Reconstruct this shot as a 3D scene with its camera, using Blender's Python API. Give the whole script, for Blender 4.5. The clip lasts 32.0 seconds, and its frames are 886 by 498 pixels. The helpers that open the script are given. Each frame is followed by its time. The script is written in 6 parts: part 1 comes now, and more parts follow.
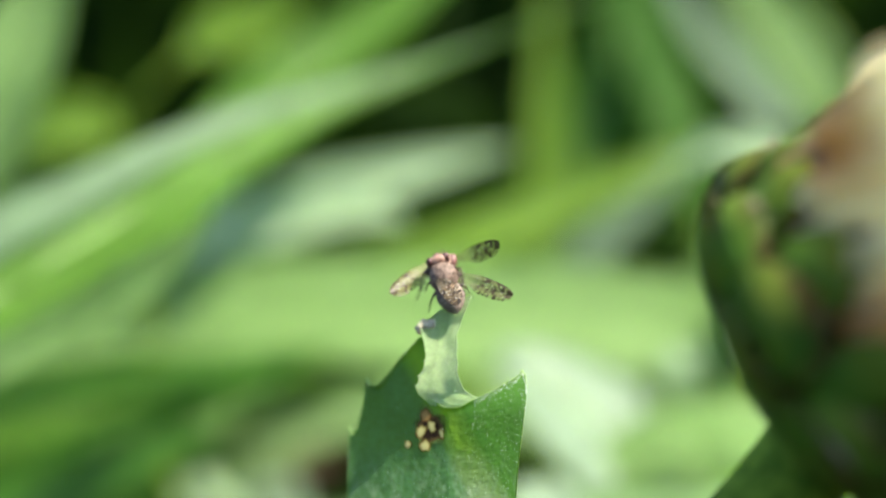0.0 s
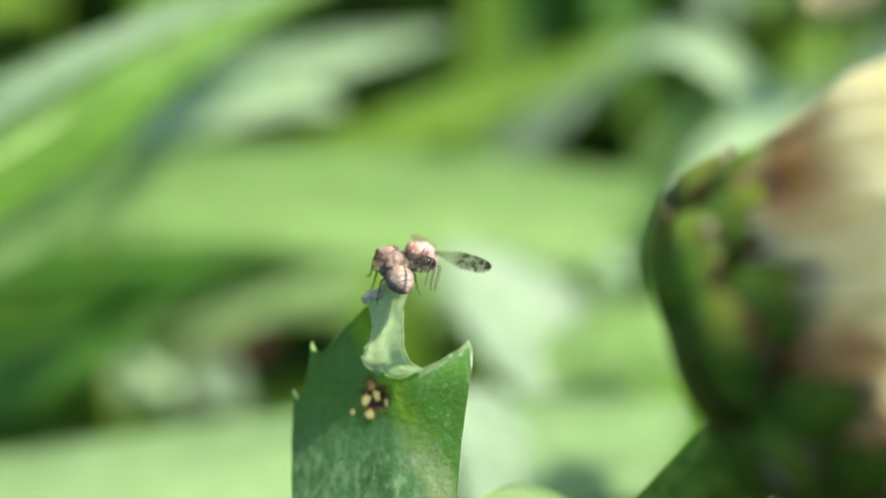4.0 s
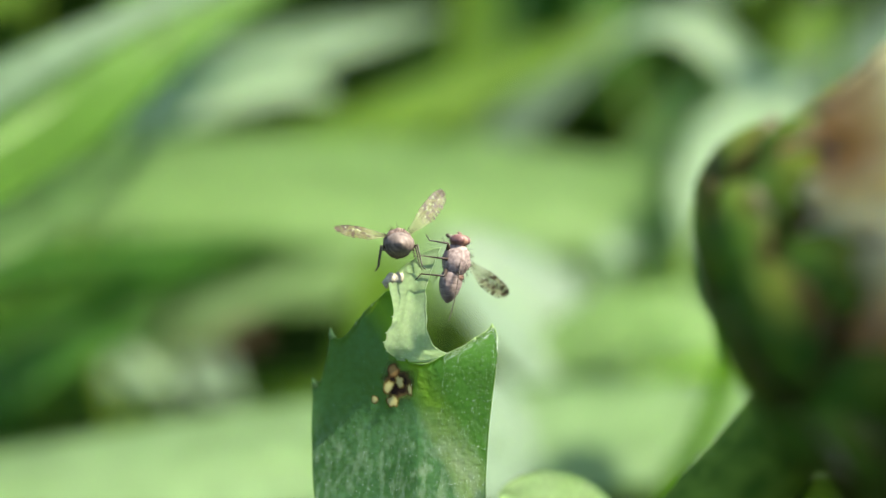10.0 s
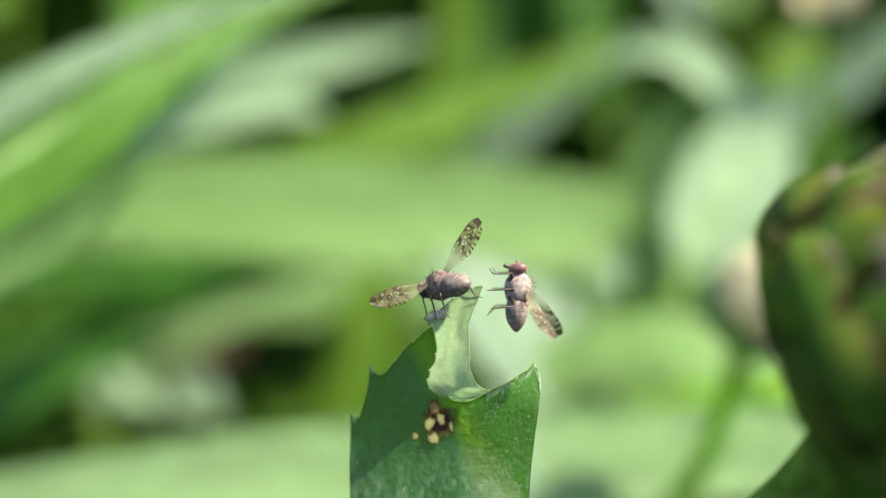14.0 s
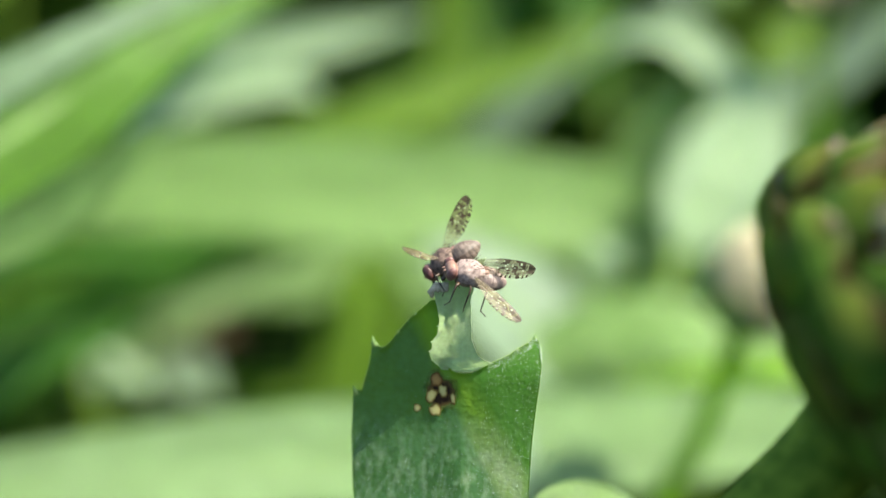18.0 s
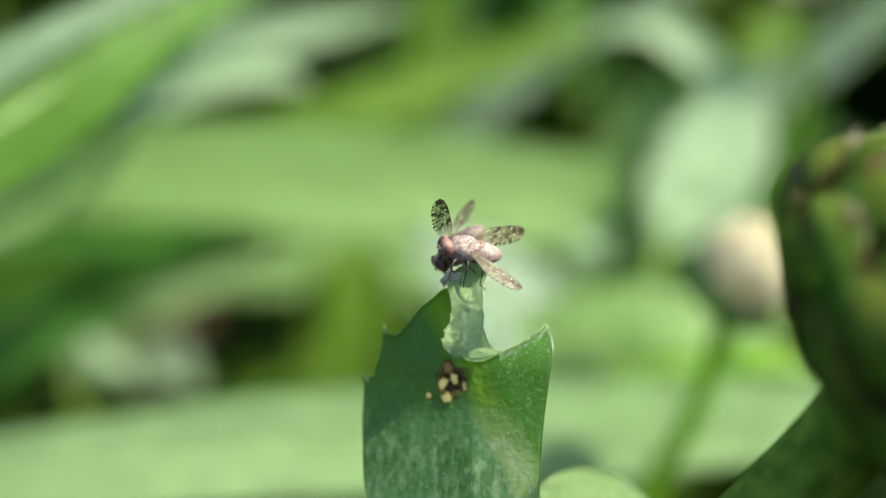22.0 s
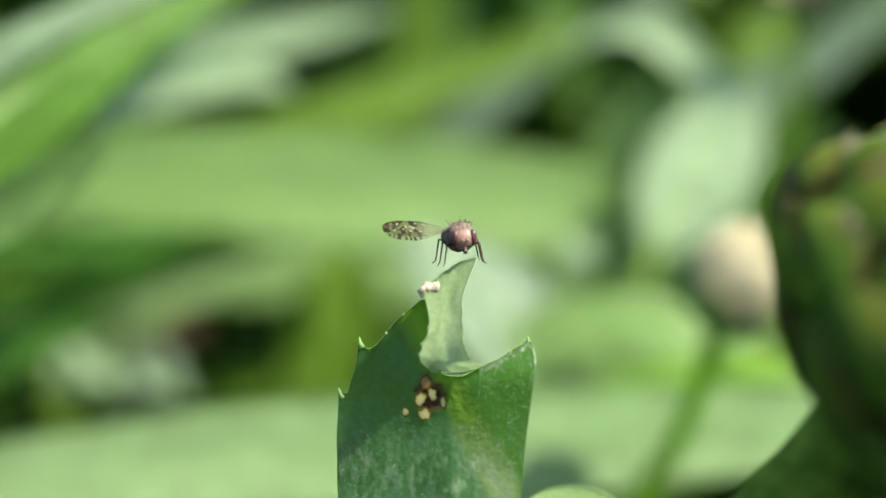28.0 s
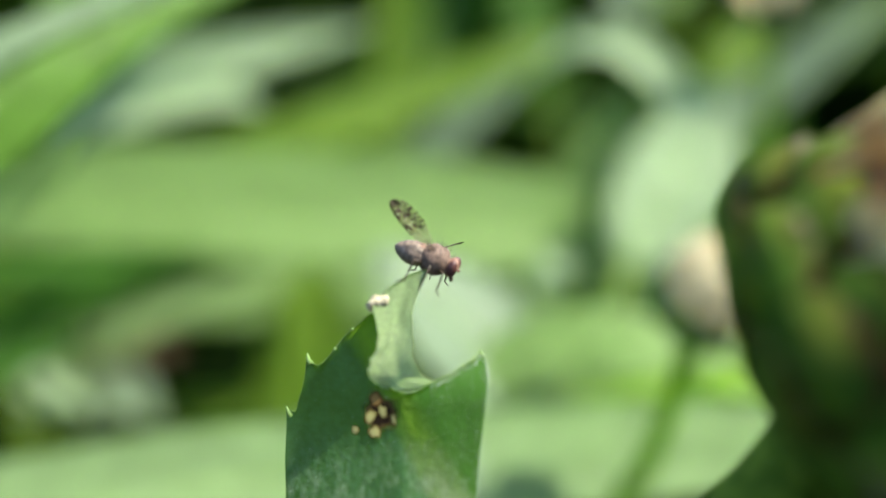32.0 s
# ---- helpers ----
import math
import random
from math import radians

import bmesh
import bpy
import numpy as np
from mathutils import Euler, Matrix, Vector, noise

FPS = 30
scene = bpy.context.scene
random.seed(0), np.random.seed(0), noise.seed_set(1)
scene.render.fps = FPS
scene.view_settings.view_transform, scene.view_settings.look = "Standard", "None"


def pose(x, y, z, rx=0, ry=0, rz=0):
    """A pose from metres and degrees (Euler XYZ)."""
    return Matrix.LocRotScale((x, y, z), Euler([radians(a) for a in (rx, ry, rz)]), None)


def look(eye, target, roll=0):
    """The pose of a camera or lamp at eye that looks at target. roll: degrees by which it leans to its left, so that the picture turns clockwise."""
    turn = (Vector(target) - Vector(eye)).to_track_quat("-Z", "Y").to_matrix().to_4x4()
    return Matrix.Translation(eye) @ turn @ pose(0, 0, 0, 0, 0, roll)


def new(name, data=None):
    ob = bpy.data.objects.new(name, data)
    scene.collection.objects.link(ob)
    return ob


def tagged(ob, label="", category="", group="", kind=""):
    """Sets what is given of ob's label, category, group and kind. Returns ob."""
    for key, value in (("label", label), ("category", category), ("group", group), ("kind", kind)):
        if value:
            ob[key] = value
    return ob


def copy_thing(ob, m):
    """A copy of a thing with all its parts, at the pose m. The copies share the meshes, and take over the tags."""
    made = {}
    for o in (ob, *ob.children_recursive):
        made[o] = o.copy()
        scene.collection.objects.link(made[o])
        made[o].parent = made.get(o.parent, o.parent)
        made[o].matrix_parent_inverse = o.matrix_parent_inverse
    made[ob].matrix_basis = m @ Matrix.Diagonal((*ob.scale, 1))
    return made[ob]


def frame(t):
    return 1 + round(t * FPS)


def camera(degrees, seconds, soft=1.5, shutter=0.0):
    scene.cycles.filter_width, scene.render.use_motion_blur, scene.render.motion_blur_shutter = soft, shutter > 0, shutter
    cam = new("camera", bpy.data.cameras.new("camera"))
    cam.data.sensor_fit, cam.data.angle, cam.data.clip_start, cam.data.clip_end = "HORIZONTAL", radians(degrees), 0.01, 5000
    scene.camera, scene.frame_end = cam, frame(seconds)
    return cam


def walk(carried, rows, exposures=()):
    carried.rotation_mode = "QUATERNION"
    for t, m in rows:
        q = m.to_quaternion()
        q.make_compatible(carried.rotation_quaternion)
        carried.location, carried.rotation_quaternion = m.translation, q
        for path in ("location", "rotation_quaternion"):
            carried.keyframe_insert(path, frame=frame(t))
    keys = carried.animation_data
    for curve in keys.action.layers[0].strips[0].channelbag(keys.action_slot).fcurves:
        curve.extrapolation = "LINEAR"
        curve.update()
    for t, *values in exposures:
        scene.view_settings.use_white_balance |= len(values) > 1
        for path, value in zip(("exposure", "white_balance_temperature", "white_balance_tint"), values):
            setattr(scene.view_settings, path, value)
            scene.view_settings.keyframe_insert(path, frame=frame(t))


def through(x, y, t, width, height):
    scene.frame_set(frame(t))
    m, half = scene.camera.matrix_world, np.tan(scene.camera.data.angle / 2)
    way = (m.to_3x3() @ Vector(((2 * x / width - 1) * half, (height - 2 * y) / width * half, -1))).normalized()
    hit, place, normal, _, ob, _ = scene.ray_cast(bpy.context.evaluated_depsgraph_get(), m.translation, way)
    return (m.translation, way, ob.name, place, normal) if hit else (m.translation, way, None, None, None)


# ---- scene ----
# ---- camera ----
cam = camera(40, 32.0)
cam.data.dof.use_dof = True
cam.data.dof.focus_distance = 0.0700
cam.data.dof.aperture_fstop = 11.8
cam.data.dof.aperture_blades = 0
walk(cam, [
    (0, look((0.00780, -0.06735, 0.24757), (0.00141, 0.00252, 0.23140), -2.38)),
    (0.5, look((0.00648, -0.06674, 0.24765), (0.00083, 0.00301, 0.23075), -2.21)),
    (1, look((0.00645, -0.06655, 0.24704), (0.00144, 0.00319, 0.22985), -2.13)),
    (1.5, look((0.00602, -0.06741, 0.24875), (0.00176, 0.00232, 0.23133), -1.76)),
    (2, look((0.00817, -0.06773, 0.24890), (0.00417, 0.00184, 0.23080), -1.85)),
    (2.5, look((0.00582, -0.06773, 0.25157), (0.00170, 0.00074, 0.22968), -1.20)),
    (3, look((0.00626, -0.06723, 0.25281), (0.00262, 0.00054, 0.22876), -1.04)),
    (3.5, look((0.00673, -0.06535, 0.25437), (0.00419, 0.00226, 0.22972), -0.24)),
    (5.5, look((0.00746, -0.06455, 0.25425), (0.00517, 0.00302, 0.22949), -1.30)),
    (6, look((0.00810, -0.06487, 0.25406), (0.00613, 0.00270, 0.22927), -1.17)),
    (6.5, look((0.00752, -0.06579, 0.25422), (0.00567, 0.00186, 0.22964), -0.97)),
    (7, look((0.00547, -0.06429, 0.25349), (0.00360, 0.00333, 0.22881), -1.05)),
    (7.5, look((0.00390, -0.06246, 0.25305), (0.00237, 0.00504, 0.22804), -0.82)),
    (8, look((0.00552, -0.06264, 0.25337), (0.00426, 0.00480, 0.22819), -1.12)),
    (8.5, look((0.00392, -0.06335, 0.25418), (0.00265, 0.00415, 0.22916), -0.96)),
    (9, look((0.00438, -0.06279, 0.25322), (0.00314, 0.00464, 0.22801), -1.17)),
    (9.5, look((0.00531, -0.06356, 0.25309), (0.00402, 0.00387, 0.22788), -1.40)),
    (10, look((0.00445, -0.06299, 0.25309), (0.00306, 0.00441, 0.22782), -1.12)),
    (10.5, look((0.00433, -0.06218, 0.25336), (0.00297, 0.00528, 0.22825), -0.97)),
    (11, look((0.00318, -0.06307, 0.25416), (0.00186, 0.00442, 0.22912), -0.83)),
    (11.5, look((0.00199, -0.06310, 0.25367), (0.00087, 0.00444, 0.22877), -0.72)),
    (12, look((0.00188, -0.06391, 0.25544), (0.00105, 0.00371, 0.23074), -0.46)),
    (12.5, look((0.00026, -0.06429, 0.25464), (-0.00034, 0.00340, 0.23012), -0.33)),
    (13, look((0.00002, -0.06402, 0.25463), (0.00002, 0.00364, 0.23000), -0.00)),
    (13.5, look((0.00038, -0.06360, 0.25469), (0.00073, 0.00407, 0.23010), 0.23)),
    (14, look((-0.00023, -0.06254, 0.25449), (0.00058, 0.00512, 0.22990), 0.30)),
    (14.5, look((0.00050, -0.06366, 0.25491), (0.00144, 0.00401, 0.23036), 0.32)),
    (16.5, look((0.00037, -0.06412, 0.25463), (0.00170, 0.00348, 0.22987), 0.43)),
    (17, look((0.00004, -0.06327, 0.25423), (0.00130, 0.00417, 0.22904), 0.38)),
    (17.5, look((-0.00043, -0.06258, 0.25444), (0.00073, 0.00481, 0.22912), 0.67)),
    (18, look((-0.00080, -0.06323, 0.25395), (0.00044, 0.00413, 0.22857), 0.62)),
    (18.5, look((-0.00143, -0.06412, 0.25520), (0.00005, 0.00332, 0.23002), 0.83)),
    (19, look((-0.00160, -0.06410, 0.25441), (0.00013, 0.00330, 0.22913), 0.85)),
    (19.5, look((-0.00110, -0.06459, 0.25410), (0.00072, 0.00269, 0.22854), 0.92)),
    (20, look((-0.00191, -0.06305, 0.25306), (-0.00006, 0.00413, 0.22722), 0.96)),
    (20.5, look((-0.00133, -0.06251, 0.25400), (0.00095, 0.00464, 0.22812), 1.33)),
    (21, look((-0.00311, -0.06274, 0.25310), (-0.00097, 0.00432, 0.22697), 1.25)),
    (21.5, look((-0.00458, -0.06291, 0.25356), (-0.00206, 0.00410, 0.22733), 1.58)),
    (22, look((-0.00337, -0.06368, 0.25399), (-0.00030, 0.00345, 0.22813), 1.62)),
    (22.5, look((-0.00260, -0.06434, 0.25367), (0.00068, 0.00286, 0.22802), 1.58)),
    (23, look((-0.00261, -0.06456, 0.25304), (0.00071, 0.00264, 0.22740), 1.40)),
    (23.5, look((-0.00228, -0.06366, 0.25452), (0.00049, 0.00391, 0.22980), 1.04)),
    (24, look((-0.00156, -0.06298, 0.25446), (0.00096, 0.00478, 0.23026), 0.99)),
    (24.5, look((-0.00192, -0.06313, 0.25350), (0.00025, 0.00446, 0.22880), 0.59)),
    (25, look((-0.00302, -0.06202, 0.25282), (-0.00147, 0.00541, 0.22764), 0.63)),
    (25.5, look((-0.00441, -0.06171, 0.25284), (-0.00257, 0.00558, 0.22729), 1.15)),
    (27.5, look((-0.00419, -0.06034, 0.25305), (-0.00126, 0.00680, 0.22724), 1.59)),
    (28, look((-0.00235, -0.06067, 0.25316), (0.00113, 0.00654, 0.22755), 1.62)),
    (28.5, look((-0.00111, -0.06019, 0.25267), (0.00247, 0.00704, 0.22714), 1.37)),
    (29, look((-0.00088, -0.05982, 0.25301), (0.00245, 0.00751, 0.22771), 0.99)),
    (29.5, look((-0.00144, -0.05924, 0.25272), (0.00203, 0.00814, 0.22757), 1.28)),
    (30, look((-0.00192, -0.05940, 0.25286), (0.00171, 0.00807, 0.22800), 1.34)),
    (30.5, look((-0.00221, -0.05963, 0.25315), (0.00152, 0.00796, 0.22860), 1.27)),
    (31, look((-0.00289, -0.05997, 0.25267), (0.00113, 0.00766, 0.22832), 1.57)),
    (31.5, look((-0.00131, -0.05927, 0.25229), (0.00296, 0.00833, 0.22786), 1.47)),
    (32, look((-0.00029, -0.05901, 0.25207), (0.00408, 0.00855, 0.22758), 1.27)),
], exposures=((0, 1.48, 6900, 6), (3, 1.50, 6900, 6), (6, 1.30, 6900, 6), (20, 1.29, 6900, 6), (21, 1.18, 6900, 6), (24, 1.11, 6900, 6), (32, 1.15, 6900, 6)))

# ---- light ----
SUN = Vector((0.55, -0.05, 0.83)).normalized()
world = bpy.data.worlds.new("sky")
scene.world = world
world.use_nodes = True
sky = world.node_tree.nodes.new("ShaderNodeTexSky")
sky.sky_type, sky.sun_disc = "NISHITA", False
sky.sun_elevation = math.asin(SUN.z)
sky.sun_rotation = math.atan2(SUN.x, SUN.y)
back = world.node_tree.nodes["Background"]
back.inputs["Strength"].default_value = 0.15
world.node_tree.links.new(sky.outputs["Color"], back.inputs["Color"])
sun = new("sun", bpy.data.lights.new("sun", "SUN"))
sun.data.energy, sun.data.angle, sun.data.color = 5.0, radians(1.5), (1.0, 0.96, 0.88)
sun.matrix_basis = look(SUN, (0, 0, 0))


MM = 0.001


# ---- building helpers ----
def catmull(pts, n):
    """n + 1 points on a smooth line through pts."""
    pts = [Vector(p) for p in pts]
    ends = [pts[0] * 2 - pts[1], *pts, pts[-1] * 2 - pts[-2]]
    out = []
    for i in range(n + 1):
        s = i / n * (len(pts) - 1)
        k = min(int(s), len(pts) - 2)
        f = s - k
        a, b, c, d = ends[k:k + 4]
        out.append(0.5 * ((2 * b) + (c - a) * f + (2 * a - 5 * b + 4 * c - d) * f * f + (3 * b - a - 3 * c + d) * f ** 3))
    return out


def sheet(fn, nu, nv, thick=0.0):
    """A grid of points fn(u, v) with its UVs, given a thickness."""
    bm = bmesh.new()
    uv = bm.loops.layers.uv.new("UVMap")
    grid = [[bm.verts.new(fn(i / nu, j / nv)) for j in range(nv + 1)] for i in range(nu + 1)]
    for i in range(nu):
        for j in range(nv):
            f = bm.faces.new((grid[i][j], grid[i + 1][j], grid[i + 1][j + 1], grid[i][j + 1]))
            f.smooth = True
            for loop, (a, b) in zip(f.loops, ((i, j), (i + 1, j), (i + 1, j + 1), (i, j + 1))):
                loop[uv].uv = (a / nu, b / nv)
    if thick:
        bmesh.ops.solidify(bm, geom=bm.faces[:], thickness=thick)
    return bm


def tube(pts, radii, n=8, bm=None, ridge=0.0):
    """A round bar along pts, with closed ends."""
    bm = bm or bmesh.new()
    uv = bm.loops.layers.uv.verify()
    pts = [Vector(p) for p in pts]
    side = None
    rings = []
    for i, p in enumerate(pts):
        t = (pts[min(i + 1, len(pts) - 1)] - pts[max(i - 1, 0)]).normalized()
        side = (side - t * side.dot(t)).normalized() if side else t.orthogonal().normalized()
        up = t.cross(side)
        r = radii[i]
        ring = []
        for k in range(n):
            a = 2 * math.pi * k / n
            q = r * (1 + ridge * (k % 2))
            ring.append(bm.verts.new(p + (side * math.cos(a) + up * math.sin(a)) * q))
        rings.append(ring)
    for i in range(len(rings) - 1):
        for k in range(n):
            f = bm.faces.new((rings[i][k], rings[i][(k + 1) % n], rings[i + 1][(k + 1) % n], rings[i + 1][k]))
            f.smooth = True
            for loop, (a, b) in zip(f.loops, ((k, i), (k + 1, i), (k + 1, i + 1), (k, i + 1))):
                loop[uv].uv = (a / n, b / (len(rings) - 1))
    bm.faces.new(rings[0][::-1])
    bm.faces.new(rings[-1])
    return bm


def lump(centre, radii, turn=None, n=14, m=10, rough=0.0, bm=None):
    """A closed rounded body; rough makes its skin uneven."""
    bm = bm or bmesh.new()
    made = bmesh.ops.create_uvsphere(bm, u_segments=n, v_segments=m, radius=1.0)["verts"]
    mat = turn.to_matrix() if turn else Matrix.Identity(3)
    for v in made:
        c = v.co.copy()
        if rough:
            c *= 1 + rough * noise.noise(c * 2.3 + Vector(centre) * 900)
        v.co = Vector(centre) + mat @ Vector((c.x * radii[0], c.y * radii[1], c.z * radii[2]))
    for f in bm.faces:
        f.smooth = True
    return bm


def part(name, bm, material, parent, label=""):
    data = bpy.data.meshes.new(name)
    bm.normal_update()
    bm.to_mesh(data)
    bm.free()
    data.materials.append(material)
    ob = new(name, data)
    ob.parent = parent
    if label:
        ob["label"] = label
    return ob


def thing(name, label, category, m=None, group="", kind=""):
    ob = new(name)
    ob.empty_display_size = 0.002
    ob.matrix_basis = m or Matrix()
    return tagged(ob, label, category, group, kind)


# ---- materials ----
def nodes_of(name):
    mat = bpy.data.materials.new(name)
    mat.use_nodes = True
    tree = mat.node_tree
    return mat, tree, tree.nodes["Principled BSDF"], tree.nodes["Material Output"]


def add(tree, kind, **values):
    node = tree.nodes.new(kind)
    for key, value in values.items():
        if key in node.inputs:
            node.inputs[key].default_value = value
    return node


def ramp(tree, source, stops):
    node = tree.nodes.new("ShaderNodeValToRGB")
    while len(node.color_ramp.elements) < len(stops):
        node.color_ramp.elements.new(0.5)
    for e, (pos, col) in zip(node.color_ramp.elements, stops):
        e.position, e.color = pos, (*col, 1) if len(col) == 3 else col
    tree.links.new(source, node.inputs[0])
    return node.outputs[0]


def mix(tree, fac, a, b):
    node = tree.nodes.new("ShaderNodeMix")
    node.data_type = "RGBA"
    for socket, value in ((node.inputs[0], fac), (node.inputs[6], a), (node.inputs[7], b)):
        if isinstance(value, bpy.types.NodeSocket):
            tree.links.new(value, socket)
        elif isinstance(value, (int, float)):
            socket.default_value = value
        else:
            socket.default_value = (*value, 1)
    return node.outputs[2]


def noise_of(tree, scale, detail=3.0, stretch=(1, 1, 1), coords="Object"):
    tc = tree.nodes.new("ShaderNodeTexCoord")
    mp = tree.nodes.new("ShaderNodeMapping")
    mp.inputs["Scale"].default_value = stretch
    tree.links.new(tc.outputs[coords], mp.inputs[0])
    nz = add(tree, "ShaderNodeTexNoise", Scale=scale, Detail=detail)
    tree.links.new(mp.outputs[0], nz.inputs["Vector"])
    return nz.outputs["Fac"]


def bump(tree, bsdf, height, distance, strength=0.6):
    node = add(tree, "ShaderNodeBump", Strength=strength, Distance=distance)
    tree.links.new(height, node.inputs["Height"])
    tree.links.new(node.outputs[0], bsdf.inputs["Normal"])
    return node


def plant(name, dark, light, scale=60, fine=900, rough=0.45, through=0.35, glow=None, relief=0.00008, gloss=0.3):
    """Leaf tissue: two scales of variation, some light passing through."""
    mat, tree, bsdf, out = nodes_of(name)
    big = noise_of(tree, scale)
    small = noise_of(tree, fine, 4.0)
    col = ramp(tree, big, ((0.3, dark), (0.7, light)))
    tint = ramp(tree, small, ((0.3, (0.72, 0.72, 0.72)), (0.75, (1.15, 1.15, 1.15))))
    mul = tree.nodes.new("ShaderNodeMix")
    mul.data_type, mul.blend_type = "RGBA", "MULTIPLY"
    mul.inputs[0].default_value = 1.0
    tree.links.new(col, mul.inputs[6])
    tree.links.new(tint, mul.inputs[7])
    tree.links.new(mul.outputs[2], bsdf.inputs["Base Color"])
    bsdf.inputs["Roughness"].default_value = rough
    bsdf.inputs["Specular IOR Level"].default_value = gloss
    bump(tree, bsdf, small, relief)
    tr = tree.nodes.new("ShaderNodeBsdfTranslucent")
    g = glow or tuple(min(1, c * k) for c, k in zip(light, (1.7, 1.7, 1.1)))
    tr.inputs["Color"].default_value = (*g, 1)
    ms = tree.nodes.new("ShaderNodeMixShader")
    ms.inputs[0].default_value = through
    tree.links.new(bsdf.outputs[0], ms.inputs[1])
    tree.links.new(tr.outputs[0], ms.inputs[2])
    tree.links.new(ms.outputs[0], out.inputs[0])
    return mat


def ribbed(mat):
    """The yellower midrib tissue of the toothed leaf, with light painted into its colour."""
    tree = mat.node_tree
    bsdf = tree.nodes["Principled BSDF"]
    old = bsdf.inputs["Base Color"].links[0].from_socket
    tc = tree.nodes.new("ShaderNodeTexCoord")
    sep = tree.nodes.new("ShaderNodeSeparateXYZ")
    tree.links.new(tc.outputs["Object"], sep.inputs[0])
    lean = tree.nodes.new("ShaderNodeMath")
    lean.operation = "MULTIPLY_ADD"
    lean.inputs[1].default_value = 0.53
    tree.links.new(sep.outputs["Z"], lean.inputs[0])
    tree.links.new(sep.outputs["X"], lean.inputs[2])
    off = tree.nodes.new("ShaderNodeMath")
    off.operation = "SUBTRACT"
    off.inputs[1].default_value = 0.0023
    tree.links.new(lean.outputs[0], off.inputs[0])
    size = tree.nodes.new("ShaderNodeMath")
    size.operation = "ABSOLUTE"
    tree.links.new(off.outputs[0], size.inputs[0])
    # light coming through the right half, painted as a yellower green
    through_light = add(tree, "ShaderNodeMapRange")
    for key, value in (("From Min", -0.0012), ("From Max", 0.0012), ("To Min", 0.0), ("To Max", 0.75)):
        through_light.inputs[key].default_value = value
    tree.links.new(off.outputs[0], through_light.inputs["Value"])
    old = mix(tree, through_light.outputs[0], old, (0.095, 0.265, 0.03))
    # yellow-green of the rib, widened to paint the glow beside it
    near = add(tree, "ShaderNodeMapRange")
    for key, value in (("From Min", 0.0), ("From Max", 0.0013), ("To Min", 0.8), ("To Max", 0.0)):
        near.inputs[key].default_value = value
    tree.links.new(size.outputs[0], near.inputs["Value"])
    col = mix(tree, near.outputs[0], old, (0.33, 0.51, 0.06))

    def times(a, b, how="MULTIPLY"):
        node = tree.nodes.new("ShaderNodeMath")
        node.operation = how
        for socket, value in zip(node.inputs, (a, b)):
            if isinstance(value, (int, float)):
                socket.default_value = value
            else:
                tree.links.new(value, socket)
        return node.outputs[0]

    # pale scuffs and painted sky sheen towards the base, streaked along the rib
    low = add(tree, "ShaderNodeMapRange")
    for key, value in (("From Min", -0.0001), ("From Max", -0.0030), ("To Min", 0.0), ("To Max", 0.9)):
        low.inputs[key].default_value = value
    tree.links.new(sep.outputs["Z"], low.inputs["Value"])
    streak = ramp(tree, noise_of(tree, 2300, 5.0, (1, 1, 0.4)), ((0.46, (0, 0, 0)), (0.74, (0.8, 0.8, 0.8))))
    col = mix(tree, times(low.outputs[0], streak), col, (0.40, 0.49, 0.36))
    # painted patch of direct sun along the lower rib
    patchy = ramp(tree, noise_of(tree, 700, 4.0, (1, 1, 0.5)), ((0.30, (0.25, 0.25, 0.25)), (0.62, (1, 1, 1))))
    sunlit = add(tree, "ShaderNodeMapRange")
    for key, value in (("From Min", 0.0001), ("From Max", 0.0015), ("To Min", 0.85), ("To Max", 0.0)):
        sunlit.inputs[key].default_value = value
    tree.links.new(size.outputs[0], sunlit.inputs["Value"])
    col = mix(tree, times(times(sunlit.outputs[0], low.outputs[0]), patchy), col, (0.82, 0.82, 0.62))
    tree.links.new(col, bsdf.inputs["Base Color"])
    return mat


def plain(name, dark, light, scale=900, rough=0.6, relief=0.00003, metallic=0.0, stretch=(1, 1, 1)):
    mat, tree, bsdf, out = nodes_of(name)
    nz = noise_of(tree, scale, 4.0, stretch)
    tree.links.new(ramp(tree, nz, ((0.3, dark), (0.7, light))), bsdf.inputs["Base Color"])
    bsdf.inputs["Roughness"].default_value = rough
    bsdf.inputs["Metallic"].default_value = metallic
    bump(tree, bsdf, nz, relief)
    return mat


M_LEAF = plant("leaf_upper_side", (0.062, 0.165, 0.072), (0.105, 0.235, 0.115), 300, 2500, 0.42, 0.4, (0.30, 0.56, 0.03), 0.00012)
ribbed(M_LEAF)
M_PALE = plant("leaf_under_side", (0.42, 0.53, 0.29), (0.57, 0.66, 0.42), 500, 4200, 0.7, 0.5, (0.62, 0.80, 0.40), 0.00005)
M_YOUNG = plant("young_leaf", (0.40, 0.56, 0.26), (0.54, 0.69, 0.40), 500, 3000, 0.5, 0.5, (0.7, 0.85, 0.42))
M_RIB = plant("leaf_rib", (0.25, 0.4, 0.12), (0.35, 0.5, 0.2), 500, 3000, 0.5, 0.3)
M_BLADE = plant("blade_fresh", (0.18, 0.30, 0.10), (0.265, 0.395, 0.16), 30, 300, 0.5, 0.35)
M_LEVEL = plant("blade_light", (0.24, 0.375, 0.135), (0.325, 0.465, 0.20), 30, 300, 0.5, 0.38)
# paler green; on the backlit leaf it also holds the brightness of the light
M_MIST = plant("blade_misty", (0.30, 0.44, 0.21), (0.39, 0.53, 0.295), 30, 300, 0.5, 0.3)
M_BROAD = plant("blade_broad", (0.10, 0.215, 0.026), (0.145, 0.295, 0.042), 30, 300, 0.5, 0.35)
